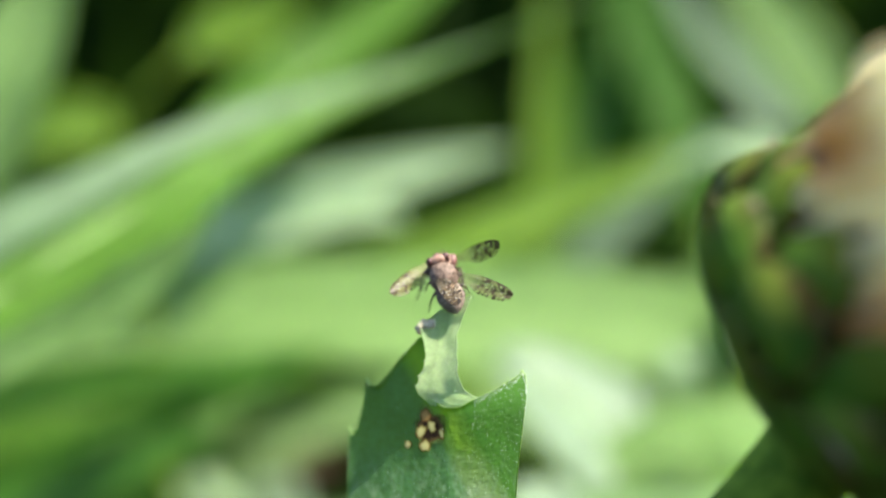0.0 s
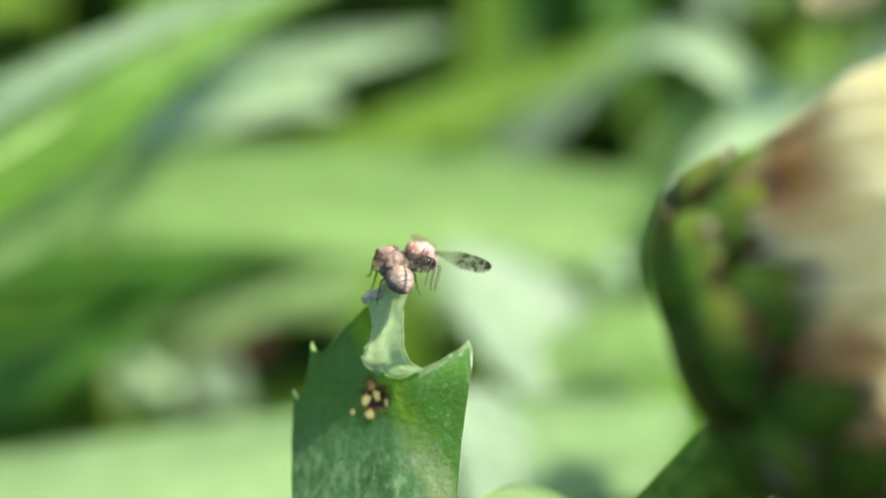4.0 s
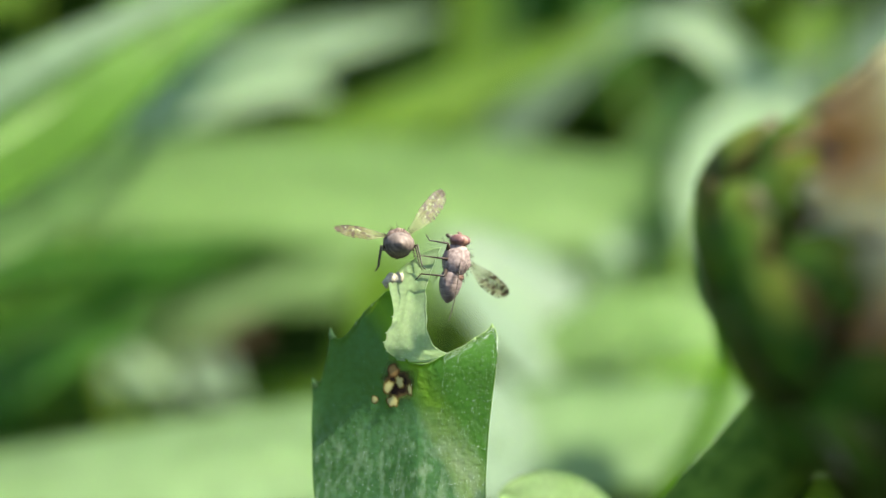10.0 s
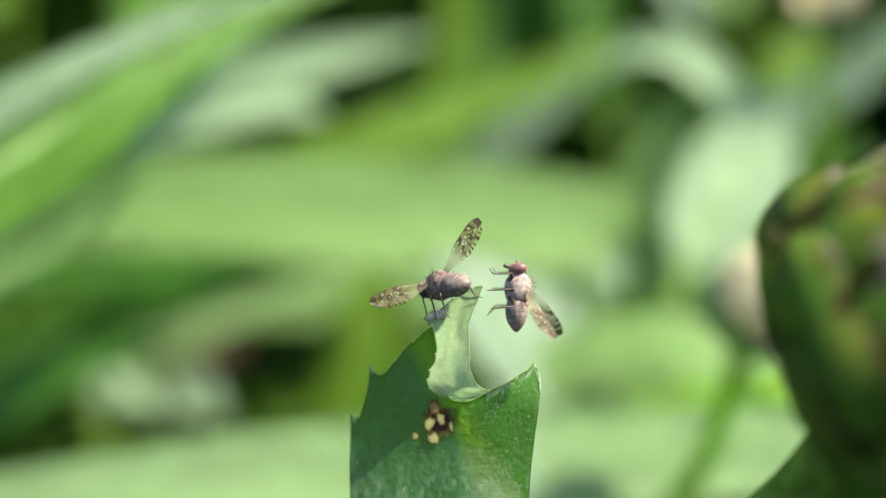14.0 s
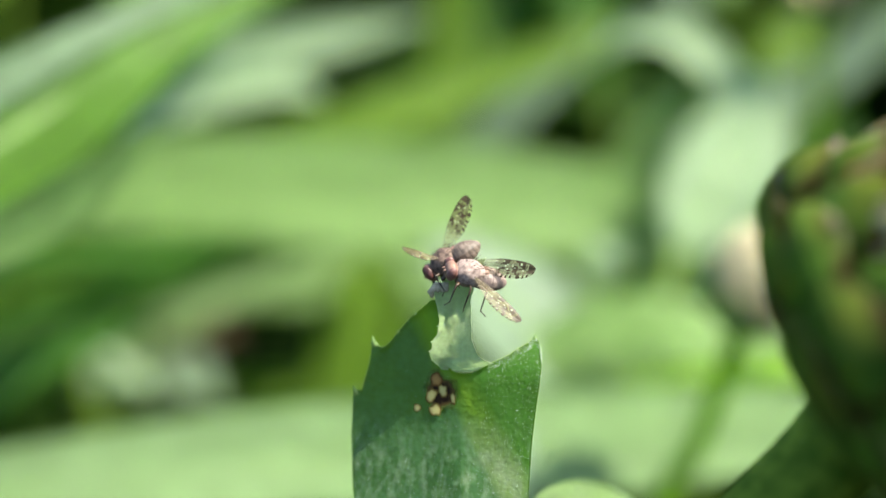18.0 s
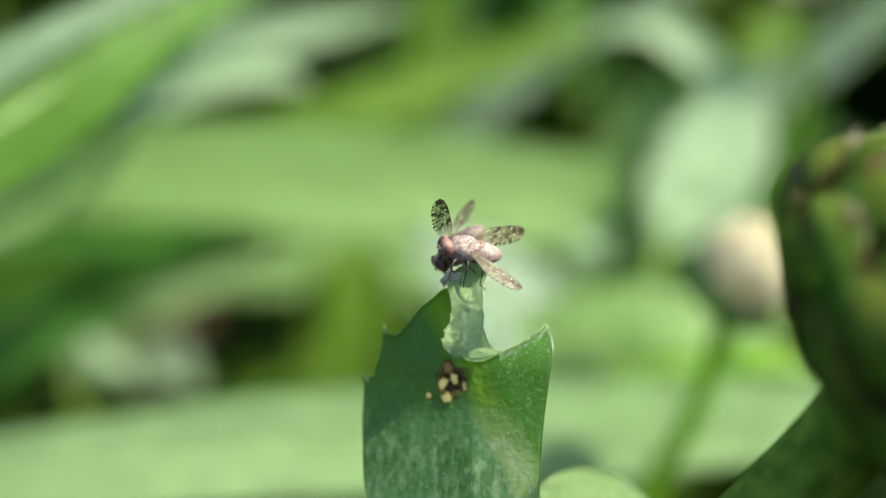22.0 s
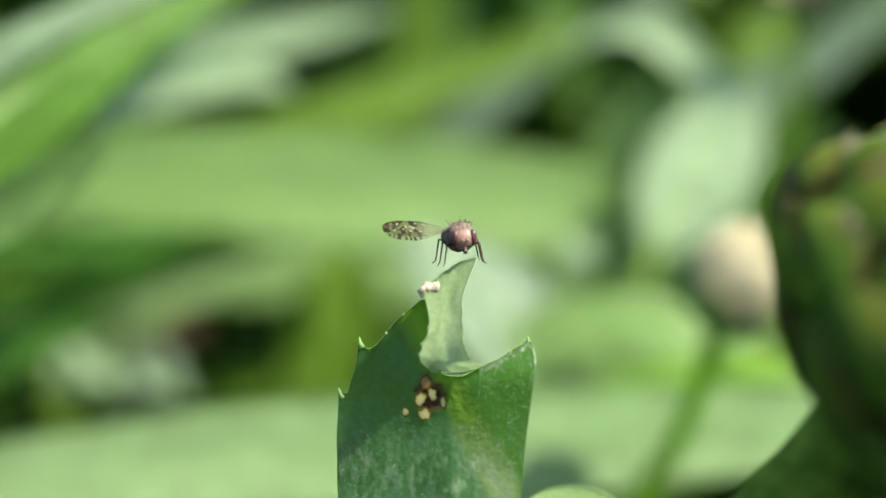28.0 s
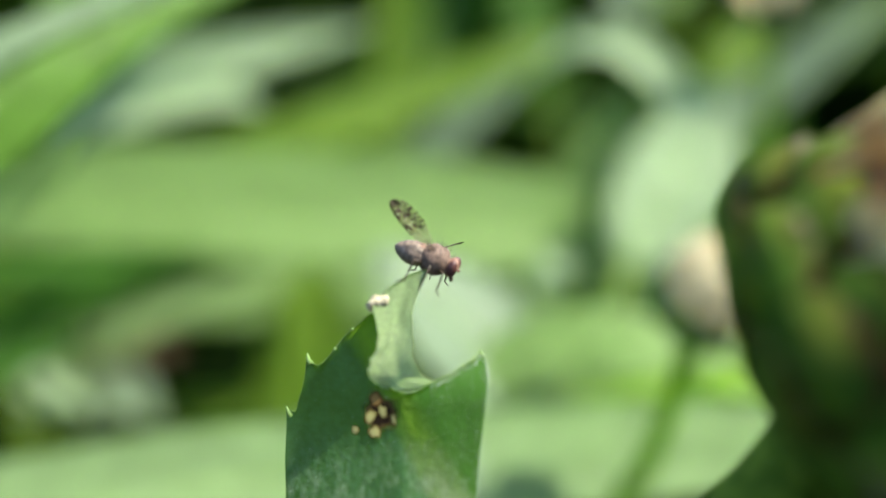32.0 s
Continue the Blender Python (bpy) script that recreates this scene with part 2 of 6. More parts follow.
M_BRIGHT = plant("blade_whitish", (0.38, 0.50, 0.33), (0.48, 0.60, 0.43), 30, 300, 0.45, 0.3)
M_BLADE_Y = plant("blade_yellow_green", (0.14, 0.25, 0.03), (0.22, 0.35, 0.05), 30, 300, 0.45, 0.4)
M_BLADE_B = plant("blade_bluish", (0.225, 0.325, 0.205), (0.30, 0.40, 0.275), 30, 300, 0.45, 0.12)
# deep green; behind the bud it also holds the shade
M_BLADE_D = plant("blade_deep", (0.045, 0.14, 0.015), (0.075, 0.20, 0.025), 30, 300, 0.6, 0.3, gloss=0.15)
M_DEAD = plant("dead_leaf", (0.07, 0.04, 0.022), (0.14, 0.08, 0.05), 60, 400, 0.8, 0.15, (0.3, 0.16, 0.08))
M_BLADE_G = plant("blade_green", (0.075, 0.20, 0.032), (0.125, 0.29, 0.05), 30, 300, 0.5, 0.35)
M_BLUISH = plant("blade_blue_green", (0.15, 0.25, 0.13), (0.21, 0.325, 0.185), 30, 300, 0.5, 0.25)
M_PALEST = plant("blade_silvery", (0.24, 0.36, 0.16), (0.33, 0.46, 0.23), 30, 300, 0.5, 0.25)
# yellow-green that also carries sunlight coming through the backlit leaves
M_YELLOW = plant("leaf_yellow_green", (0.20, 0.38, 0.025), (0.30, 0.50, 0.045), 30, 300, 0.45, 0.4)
# green darkened well below real grass, to hold the shade in the gaps
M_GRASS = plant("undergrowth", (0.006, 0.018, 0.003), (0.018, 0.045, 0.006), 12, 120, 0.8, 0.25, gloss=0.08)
# far leaves get a darkened green that carries the shade between them
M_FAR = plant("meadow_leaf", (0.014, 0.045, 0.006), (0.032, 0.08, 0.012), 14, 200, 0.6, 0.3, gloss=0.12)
M_STEM = plant("stem_skin", (0.07, 0.145, 0.014), (0.20, 0.31, 0.035), 900, 5000, 0.75, 0.10, gloss=0.1, relief=0.0001)
M_BRACT = plant("bract_green", (0.025, 0.045, 0.012), (0.05, 0.075, 0.02), 300, 2500, 0.42, 0.1)
M_SOIL = plain("soil", (0.03, 0.02, 0.014), (0.07, 0.045, 0.03), 40, 0.95, 0.003)



def rot_material():
    """Decayed tissue: almost black in the middle, brown and ragged outwards, fading into the sound leaf."""
    mat, tree, bsdf, out = nodes_of("decayed_tissue")
    tc = tree.nodes.new("ShaderNodeTexCoord")
    sep = tree.nodes.new("ShaderNodeSeparateXYZ")
    tree.links.new(tc.outputs["UV"], sep.inputs[0])
    nz = noise_of(tree, 2600, 3.0)
    edge = add(tree, "ShaderNodeMath")
    edge.operation = "MULTIPLY_ADD"
    edge.inputs[1].default_value = 0.5
    tree.links.new(nz, edge.inputs[0])
    tree.links.new(sep.outputs["Y"], edge.inputs[2])
    half = add(tree, "ShaderNodeMath")
    half.operation = "MULTIPLY"
    half.inputs[1].default_value = 0.7
    tree.links.new(edge.outputs[0], half.inputs[0])
    col = ramp(tree, half.outputs[0], ((0.48, (0.016, 0.009, 0.005)), (0.6, (0.07, 0.048, 0.016)), (0.8, (0.10, 0.12, 0.03))))
    tree.links.new(col, bsdf.inputs["Base Color"])
    bsdf.inputs["Roughness"].default_value = 0.8
    bsdf.inputs["Specular IOR Level"].default_value = 0.1
    clear = tree.nodes.new("ShaderNodeBsdfTransparent")
    ms = tree.nodes.new("ShaderNodeMixShader")
    tree.links.new(ramp(tree, half.outputs[0], ((0.62, (1, 1, 1)), (0.86, (0, 0, 0)))), ms.inputs[0])
    tree.links.new(clear.outputs[0], ms.inputs[1])
    tree.links.new(bsdf.outputs[0], ms.inputs[2])
    tree.links.new(ms.outputs[0], out.inputs[0])
    return mat


M_ROT = rot_material()


def cell_material(name, rim, heart):
    """One dried cell: pale in the middle, browner towards its ragged rim."""
    mat, tree, bsdf, out = nodes_of(name)
    tc = tree.nodes.new("ShaderNodeTexCoord")
    sep = tree.nodes.new("ShaderNodeSeparateXYZ")
    tree.links.new(tc.outputs["UV"], sep.inputs[0])
    nz = noise_of(tree, 3200, 3.0)
    edge = add(tree, "ShaderNodeMath")
    edge.operation = "MULTIPLY_ADD"
    edge.inputs[1].default_value = 0.35
    tree.links.new(nz, edge.inputs[0])
    tree.links.new(sep.outputs["Y"], edge.inputs[2])
    tree.links.new(ramp(tree, edge.outputs[0], ((0.55, heart), (0.92, tuple(0.55 * h + 0.45 * r for h, r in zip(heart, rim))), (1.0, rim))), bsdf.inputs["Base Color"])
    bsdf.inputs["Roughness"].default_value = 0.8
    bsdf.inputs["Specular IOR Level"].default_value = 0.15
    bump(tree, bsdf, nz, 0.00003)
    return mat


M_CELL = cell_material("dried_cell", (0.10, 0.075, 0.015), (0.40, 0.37, 0.14))
M_CELL_BROWN = cell_material("dried_cell_brown", (0.10, 0.05, 0.012), (0.30, 0.18, 0.055))
M_KNOB = plain("dried_tip", (0.27, 0.23, 0.13), (0.50, 0.46, 0.33), 2500, 0.7)
M_HAIR = plain("pale_hair", (0.45, 0.58, 0.38), (0.68, 0.76, 0.58), 3000, 0.4)
M_THORAX = plain("fly_thorax", (0.05, 0.03, 0.022), (0.24, 0.16, 0.12), 4600, 0.75, 0.00003)
M_THORAX_PALE = plain("fly_thorax_pinkish", (0.16, 0.11, 0.092), (0.42, 0.325, 0.285), 4600, 0.8, 0.00003)
M_HEAD = plain("fly_head", (0.16, 0.075, 0.05), (0.36, 0.22, 0.16), 2500, 0.55)
M_EYE = plain("fly_eye", (0.055, 0.021, 0.019), (0.13, 0.05, 0.043), 4000, 0.42)
M_EYE_PALE = plain("fly_eye_pinkish", (0.12, 0.05, 0.042), (0.24, 0.12, 0.10), 4000, 0.45)
M_LEG = plain("fly_leg", (0.02, 0.013, 0.008), (0.07, 0.04, 0.02), 3000, 0.45)


def banded(name, dark, light, band):
    """Abdomen skin: dusted plates with a thin dark edge each."""
    mat, tree, bsdf, out = nodes_of(name)
    tc = tree.nodes.new("ShaderNodeTexCoord")
    sep = tree.nodes.new("ShaderNodeSeparateXYZ")
    tree.links.new(tc.outputs["UV"], sep.inputs[0])
    wave = tree.nodes.new("ShaderNodeMath")
    wave.operation = "PINGPONG"
    wave.inputs[1].default_value = 0.09
    tree.links.new(sep.outputs["Y"], wave.inputs[0])
    line = ramp(tree, wave.outputs[0], ((0.012, (1, 1, 1)), (0.03, (0, 0, 0))))
    nz = noise_of(tree, 4200, 4.0)
    skin = ramp(tree, nz, ((0.32, dark), (0.66, light)))
    worn = ramp(tree, noise_of(tree, 1500, 2.0), ((0.38, (0.1, 0.1, 0.1)), (0.62, (0.9, 0.9, 0.9))))
    smear = ramp(tree, noise_of(tree, 900, 2.0), ((0.50, (0, 0, 0)), (0.64, (0.55, 0.55, 0.55))))
    m = tree.nodes.new("ShaderNodeMath")
    m.operation = "MULTIPLY"
    tree.links.new(line, m.inputs[0])
    tree.links.new(worn, m.inputs[1])
    skin = mix(tree, smear, skin, band)
    tree.links.new(mix(tree, m.outputs[0], skin, band), bsdf.inputs["Base Color"])
    bsdf.inputs["Roughness"].default_value = 0.6
    bump(tree, bsdf, nz, 0.00002)
    return mat


def wing_material():
    """A clear membrane with dark brown patches broken by round pale windows."""
    mat, tree, bsdf, out = nodes_of("fly_wing")
    tc = tree.nodes.new("ShaderNodeTexCoord")
    sep = tree.nodes.new("ShaderNodeSeparateXYZ")
    tree.links.new(tc.outputs["UV"], sep.inputs[0])
    mp = tree.nodes.new("ShaderNodeMapping")
    mp.inputs["Scale"].default_value = (5.0, 14.0, 1)
    tree.links.new(tc.outputs["UV"], mp.inputs[0])
    cells = add(tree, "ShaderNodeTexVoronoi", Scale=1.0, Randomness=0.8)
    tree.links.new(mp.outputs[0], cells.inputs["Vector"])
    window = ramp(tree, cells.outputs["Distance"], ((0.20, (0, 0, 0)), (0.31, (1, 1, 1))))
    blot = noise_of(tree, 5.5, 2.0, (0.8, 1.9, 1), "UV")
    patch = ramp(tree, blot, ((0.495, (0, 0, 0)), (0.57, (1, 1, 1))))

    def join(a, b, how="MULTIPLY"):
        m = tree.nodes.new("ShaderNodeMath")
        m.operation = how
        tree.links.new(a, m.inputs[0])
        tree.links.new(b, m.inputs[1])
        return m.outputs[0]

    def blob(u, v, wide, tall):
        """A soft-edged dark spot at one place of the wing."""
        shift = tree.nodes.new("ShaderNodeMapping")
        shift.inputs["Location"].default_value = (-u / wide, -v / tall, 0)
        shift.inputs["Scale"].default_value = (1 / wide, 1 / tall, 0)
        tree.links.new(tc.outputs["UV"], shift.inputs[0])
        far = tree.nodes.new("ShaderNodeVectorMath")
        far.operation = "LENGTH"
        tree.links.new(shift.outputs[0], far.inputs[0])
        return ramp(tree, far.outputs["Value"], ((0.75, (1, 1, 1)), (1.0, (0, 0, 0))))

    along = ramp(tree, sep.outputs["Y"], ((0.30, (0, 0, 0)), (0.48, (1, 1, 1))))
    dark = join(patch, along)
    for spot in ((0.08, 0.57, 0.26, 0.06), (0.10, 0.80, 0.34, 0.07), (0.45, 0.95, 0.6, 0.07), (0.45, 0.70, 0.18, 0.05)):
        dark = join(dark, blob(*spot), "MAXIMUM")
    dark = join(dark, window)
    wave = tree.nodes.new("ShaderNodeMath")
    wave.operation = "SINE"
    turns = tree.nodes.new("ShaderNodeMath")
    turns.operation = "MULTIPLY"
    turns.inputs[1].default_value = 2 * math.pi * 13
    sway = tree.nodes.new("ShaderNodeMath")
    sway.operation = "MULTIPLY_ADD"
    sway.inputs[1].default_value = 0.11
    tree.links.new(noise_of(tree, 7.0, 1.0, (0.5, 1, 1), "UV"), sway.inputs[0])
    tree.links.new(sep.outputs["Y"], sway.inputs[2])
    tree.links.new(sway.outputs[0], turns.inputs[0])
    tree.links.new(turns.outputs[0], wave.inputs[0])
    bars = ramp(tree, wave.outputs[0], ((0.0, (0, 0, 0)), (0.35, (1, 1, 1))))
    rear = ramp(tree, sep.outputs["X"], ((0.78, (0, 0, 0)), (0.85, (1, 1, 1))))
    gaps = ramp(tree, wave.outputs[0], ((0.1, (0, 0, 0)), (0.4, (1, 1, 1))))
    keep = mix(tree, join(rear, along), (1, 1, 1), gaps)
    dark = join(join(dark, keep), join(join(bars, rear), along), "MAXIMUM")
    tree.links.new(mix(tree, dark, mix(tree, window, (0.78, 0.74, 0.62), mix(tree, along, (0.40, 0.33, 0.21), (0.14, 0.10, 0.042))), (0.042, 0.026, 0.011)), bsdf.inputs["Base Color"])
    bsdf.inputs["Roughness"].default_value = 0.5
    bsdf.inputs["Specular IOR Level"].default_value = 0.3
    clear = tree.nodes.new("ShaderNodeBsdfTransparent")
    clear.inputs[0].default_value = (0.95, 0.93, 0.86, 1)
    alpha = add(tree, "ShaderNodeMapRange")
    alpha.inputs["To Min"].default_value, alpha.inputs["To Max"].default_value = 0.2, 0.95
    tint = tree.nodes.new("ShaderNodeMath")
    tint.operation = "MULTIPLY"
    tint.inputs[1].default_value = 0.62
    tree.links.new(join(join(along, window), keep), tint.inputs[0])
    tree.links.new(join(dark, tint.outputs[0], "MAXIMUM"), alpha.inputs["Value"])
    ms = tree.nodes.new("ShaderNodeMixShader")
    tree.links.new(alpha.outputs[0], ms.inputs[0])
    tree.links.new(clear.outputs[0], ms.inputs[1])
    tree.links.new(bsdf.outputs[0], ms.inputs[2])
    tree.links.new(ms.outputs[0], out.inputs[0])
    return mat


M_WING = wing_material()
M_ABDOMEN_PALE = banded("fly_abdomen_pinkish", (0.19, 0.14, 0.12), (0.38, 0.295, 0.255), (0.15, 0.105, 0.09))
M_ABDOMEN = banded("fly_abdomen", (0.11, 0.08, 0.06), (0.27, 0.205, 0.16), (0.06, 0.043, 0.032))

# ---- ground ----
bm = sheet(lambda u, v: (-40 + 80 * u, -30 + 90 * v, 0.012 * noise.noise(Vector((u * 160, v * 180, 0)))), 40, 45)
tagged(part("ground", bm, M_SOIL, None), "dark brown soil under dense green plants", "ground", kind="structure")


def undergrowth():
    """Dense grass all round, taller and broader away from the flower stems, thinning out in the distance."""
    rng = random.Random(4)
    bm = bmesh.new()

    def tuft(x, y, h, slant, broad):
        b = rng.random() * 6.283
        lean = Vector((math.cos(b), math.sin(b), 0)) * h * slant
        w = Vector((-math.sin(b), math.cos(b), 0)) * broad
        p = Vector((x, y, -0.006))
        q = p + Vector((0, 0, h * 0.6)) + lean * 0.35
        vs = [bm.verts.new(c) for c in (p - w * 0.5, p + w * 0.5, q + w, q - w, p + Vector((0, 0, h)) + lean)]
        bm.faces.new(vs[:4])
        bm.faces.new((vs[3], vs[2], vs[4]))

    for n in range(20000):
        far = 0.16 + 3.2 * rng.random() ** 2.2
        a = rng.random() * 2 * math.pi
        x, y = far * math.cos(a), far * math.sin(a)
        if y < 0.2 and abs(x) < 0.12 and y > -0.5:
            continue
        tall = 1.0 if y > 0.45 or far > 0.7 else 0.45
        tuft(x, y, (0.10 + 0.20 * rng.random()) * tall, 0.15 + 0.6 * rng.random(), 0.003 + 0.008 * rng.random())
    for n in range(36000):
        far = math.sqrt(0.25 + 3.0 * rng.random()) if n % 6 else 1.8 + 2.4 * rng.random() ** 1.6
        a = rng.random() * 2 * math.pi
        x, y = far * math.cos(a), 0.05 + far * math.sin(a)
        tall = 1.0 if y > 0.45 or far > 1.0 else 0.5
        h = (0.16 + 0.22 * rng.random() + 0.06 * min(far, 1.8)) * tall
        tuft(x, y, h, 0.1 + 0.4 * rng.random(), 0.006 + 0.012 * rng.random())
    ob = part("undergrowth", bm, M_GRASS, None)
    tagged(ob, "dense grass on the soil, its green darkened for shade", "grass", kind="stuff")


undergrowth()


# ---- plants behind ----
def blade(name, label, category, pts, width, face, material, root=(0, 0, 0), fold=0.18, tip=0.04, start=0.75, peak=0.3, wave=0.04, seed=0, group="long leaves behind", leafy=False, half=None, taper=0.8):
    """A leaf on a stalk from the soil: a folded lamina along pts and its midrib. face: the way its upper side looks."""
    line = catmull(pts, 40)
    face = Vector(face).normalized()

    def frame_at(v):
        k = min(int(v * 40), 39)
        p = line[k].lerp(line[k + 1], v * 40 - k)
        t = (line[k + 1] - line[k]).normalized()
        s = t.cross(face).normalized()
        return p, s, s.cross(t).normalized()

    def profile(v):
        if leafy:
            return max(0.03, math.sin(math.pi * min(0.999, 0.02 + 0.98 * v) ** 0.9) ** 0.62)
        if v < peak:
            return start + (1 - start) * math.sin(v / peak * math.pi / 2)
        return max(tip, math.cos((v - peak) / (1 - peak) * math.pi / 2) ** taper)

    def fn(u, v):
        p, s, n = frame_at(v)
        w = (u * 2 - 1) * width * 0.5 * profile(v)
        w *= 1 + wave * noise.noise(Vector((v * 9, u * 2, seed)))
        return p + s * w + n * (abs(u * 2 - 1) ** 1.4 * width * fold * profile(v) + width * wave * noise.noise(Vector((v * 5, u * 3, seed + 7))))

    ob = thing(name, label, category, None, group)
    if half:
        part("lamina_half", sheet(lambda u, v: fn(u * 0.34, v), 6, 44, 0.0003), half, ob)
        part("lamina_half", sheet(lambda u, v: fn(0.34 + u * 0.66, v), 8, 44, 0.0003), material, ob)
    else:
        part("lamina", sheet(fn, 12, 44, 0.0003), material, ob)
    rib = [frame_at(i / 22)[0] - frame_at(i / 22)[2] * 0.0002 for i in range(22)]
    part("midrib", tube(rib, [width * 0.025 * (1.2 - i / 22) for i in range(22)], 6), M_RIB, ob)
    p0, way = line[0], (line[0] - line[1]).normalized()
    base = Vector((p0.x + root[0], p0.y + root[1], 0.0))
    drop = p0.z * 0.25
    foot = [p0, p0 + way * drop * 0.3 + Vector((0, 0, -drop * 0.3)), p0.lerp(base, 0.4) + way * drop * 0.2, p0.lerp(base, 0.75), base]
    part("stalk", tube(catmull(foot, 16), [width * (0.05 + 0.05 * i / 16) for i in range(17)], 8), M_STEM, ob)
    return ob


FACE = (0.15, -0.75, 0.65)
TO_SUN = (0.5, -0.45, 0.75)
blade("long_leaf", "broad arching leaf, bluish above the fold and yellow-green below", "leaf", [(-0.0571, 0.0343, 0.2091), (-0.0496, 0.0511, 0.2164), (-0.0406, 0.0634, 0.2217), (-0.0281, 0.0785, 0.2286), (-0.0109, 0.0948, 0.2342), (0.0171, 0.1158, 0.2429)], 0.0190, FACE, M_BROAD, half=M_BLUISH, seed=1, start=0.9, peak=0.15, fold=0.1, taper=1.9)
blade("long_leaf", "light green long leaf above the folded one", "leaf", [(-0.0470, 0.1275, 0.2205), (-0.0352, 0.1375, 0.2293), (-0.0226, 0.1475, 0.2378), (-0.0028, 0.1593, 0.2516)], 0.0146, FACE, M_BROAD, seed=2)
blade("long_leaf", "pale green long leaf leaning steeply", "leaf", [(-0.0807, 0.0913, 0.2109), (-0.0725, 0.0994, 0.2278), (-0.0672, 0.1063, 0.2407), (-0.0616, 0.1139, 0.2566)], 0.0171, FACE, M_BLADE, seed=3, start=0.9)
blade("small_leaf", "small bright yellow leaf deep among the others", "leaf", [(-0.1215, 0.2213, 0.2103), (-0.1131, 0.2226, 0.2124), (-0.1048, 0.2234, 0.2126), (-0.0972, 0.2237, 0.2106)], 0.0181, FACE, M_BLADE_Y, seed=4, leafy=True)
blade("small_leaf", "mid green leaf in the gap", "leaf", [(-0.0749, 0.2099, 0.2315), (-0.0657, 0.2115, 0.2349), (-0.0566, 0.2129, 0.2371), (-0.0474, 0.2154, 0.2443)], 0.0169, FACE, M_BLADE_Y, seed=5, leafy=True)
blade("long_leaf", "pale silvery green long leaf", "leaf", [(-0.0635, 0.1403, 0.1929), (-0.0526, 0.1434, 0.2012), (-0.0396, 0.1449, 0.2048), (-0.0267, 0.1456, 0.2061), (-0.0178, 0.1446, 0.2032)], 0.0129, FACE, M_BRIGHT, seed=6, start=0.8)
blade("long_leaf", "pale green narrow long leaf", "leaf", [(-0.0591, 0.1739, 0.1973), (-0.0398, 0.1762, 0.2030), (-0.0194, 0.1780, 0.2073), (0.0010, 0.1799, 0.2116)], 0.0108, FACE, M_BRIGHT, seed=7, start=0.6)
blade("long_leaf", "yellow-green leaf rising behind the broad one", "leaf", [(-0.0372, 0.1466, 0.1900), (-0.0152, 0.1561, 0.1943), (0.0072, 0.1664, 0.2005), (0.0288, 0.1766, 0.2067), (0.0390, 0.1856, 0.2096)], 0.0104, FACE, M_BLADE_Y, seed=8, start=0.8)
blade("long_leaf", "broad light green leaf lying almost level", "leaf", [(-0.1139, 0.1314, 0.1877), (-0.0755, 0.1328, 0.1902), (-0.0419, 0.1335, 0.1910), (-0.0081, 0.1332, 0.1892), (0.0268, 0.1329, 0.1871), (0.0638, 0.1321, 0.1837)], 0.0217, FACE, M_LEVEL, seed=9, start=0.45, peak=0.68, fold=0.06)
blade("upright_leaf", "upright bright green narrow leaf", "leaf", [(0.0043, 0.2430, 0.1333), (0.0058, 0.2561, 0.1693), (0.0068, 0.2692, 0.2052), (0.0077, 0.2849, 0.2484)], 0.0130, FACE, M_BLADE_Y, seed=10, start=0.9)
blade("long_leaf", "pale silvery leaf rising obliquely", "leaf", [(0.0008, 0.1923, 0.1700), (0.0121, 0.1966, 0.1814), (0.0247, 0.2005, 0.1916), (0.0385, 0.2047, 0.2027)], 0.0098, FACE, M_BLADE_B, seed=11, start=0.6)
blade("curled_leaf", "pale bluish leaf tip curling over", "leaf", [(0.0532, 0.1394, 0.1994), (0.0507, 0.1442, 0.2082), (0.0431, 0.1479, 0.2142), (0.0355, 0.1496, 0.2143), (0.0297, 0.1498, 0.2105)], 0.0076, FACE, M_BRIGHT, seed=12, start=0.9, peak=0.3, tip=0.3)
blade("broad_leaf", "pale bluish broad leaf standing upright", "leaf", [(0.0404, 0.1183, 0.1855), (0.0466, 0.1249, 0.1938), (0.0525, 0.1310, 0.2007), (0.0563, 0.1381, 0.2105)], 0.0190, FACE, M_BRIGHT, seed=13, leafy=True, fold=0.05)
blade("long_leaf", "light green leaf rising to the light", "leaf", [(0.0217, 0.1337, 0.1749), (0.0317, 0.1382, 0.1869), (0.0401, 0.1425, 0.1984), (0.0466, 0.1468, 0.2100)], 0.0099, FACE, M_BLADE, seed=14, start=0.9)
blade("long_leaf", "narrow yellow-green leaf beside the pale one", "leaf", [(0.0298, 0.1273, 0.1664), (0.0394, 0.1353, 0.1832), (0.0462, 0.1422, 0.1976), (0.0500, 0.1480, 0.2084)], 0.0049, FACE, M_BLADE_Y, seed=15, start=0.8)
blade("long_leaf", "yellow-green leaf behind the buds", "leaf", [(0.0659, 0.1957, 0.1789), (0.0791, 0.2087, 0.1951), (0.0902, 0.2203, 0.2073), (0.1045, 0.2339, 0.2252)], 0.0123, FACE, M_BLADE_Y, seed=16, start=0.9)
blade("long_leaf", "pale leaf arching over behind the buds", "leaf", [(0.0715, 0.1791, 0.1916), (0.0854, 0.1859, 0.2007), (0.0996, 0.1927, 0.2095), (0.1202, 0.2006, 0.2214)], 0.0101, FACE, M_PALEST, seed=17, start=0.6)
blade("long_leaf", "pale green leaf leaning down", "leaf", [(0.0692, 0.2473, 0.2025), (0.0561, 0.2464, 0.2187), (0.0439, 0.2452, 0.2333), (0.0336, 0.2460, 0.2555)], 0.0120, FACE, M_BLADE_B, seed=18, start=0.7)
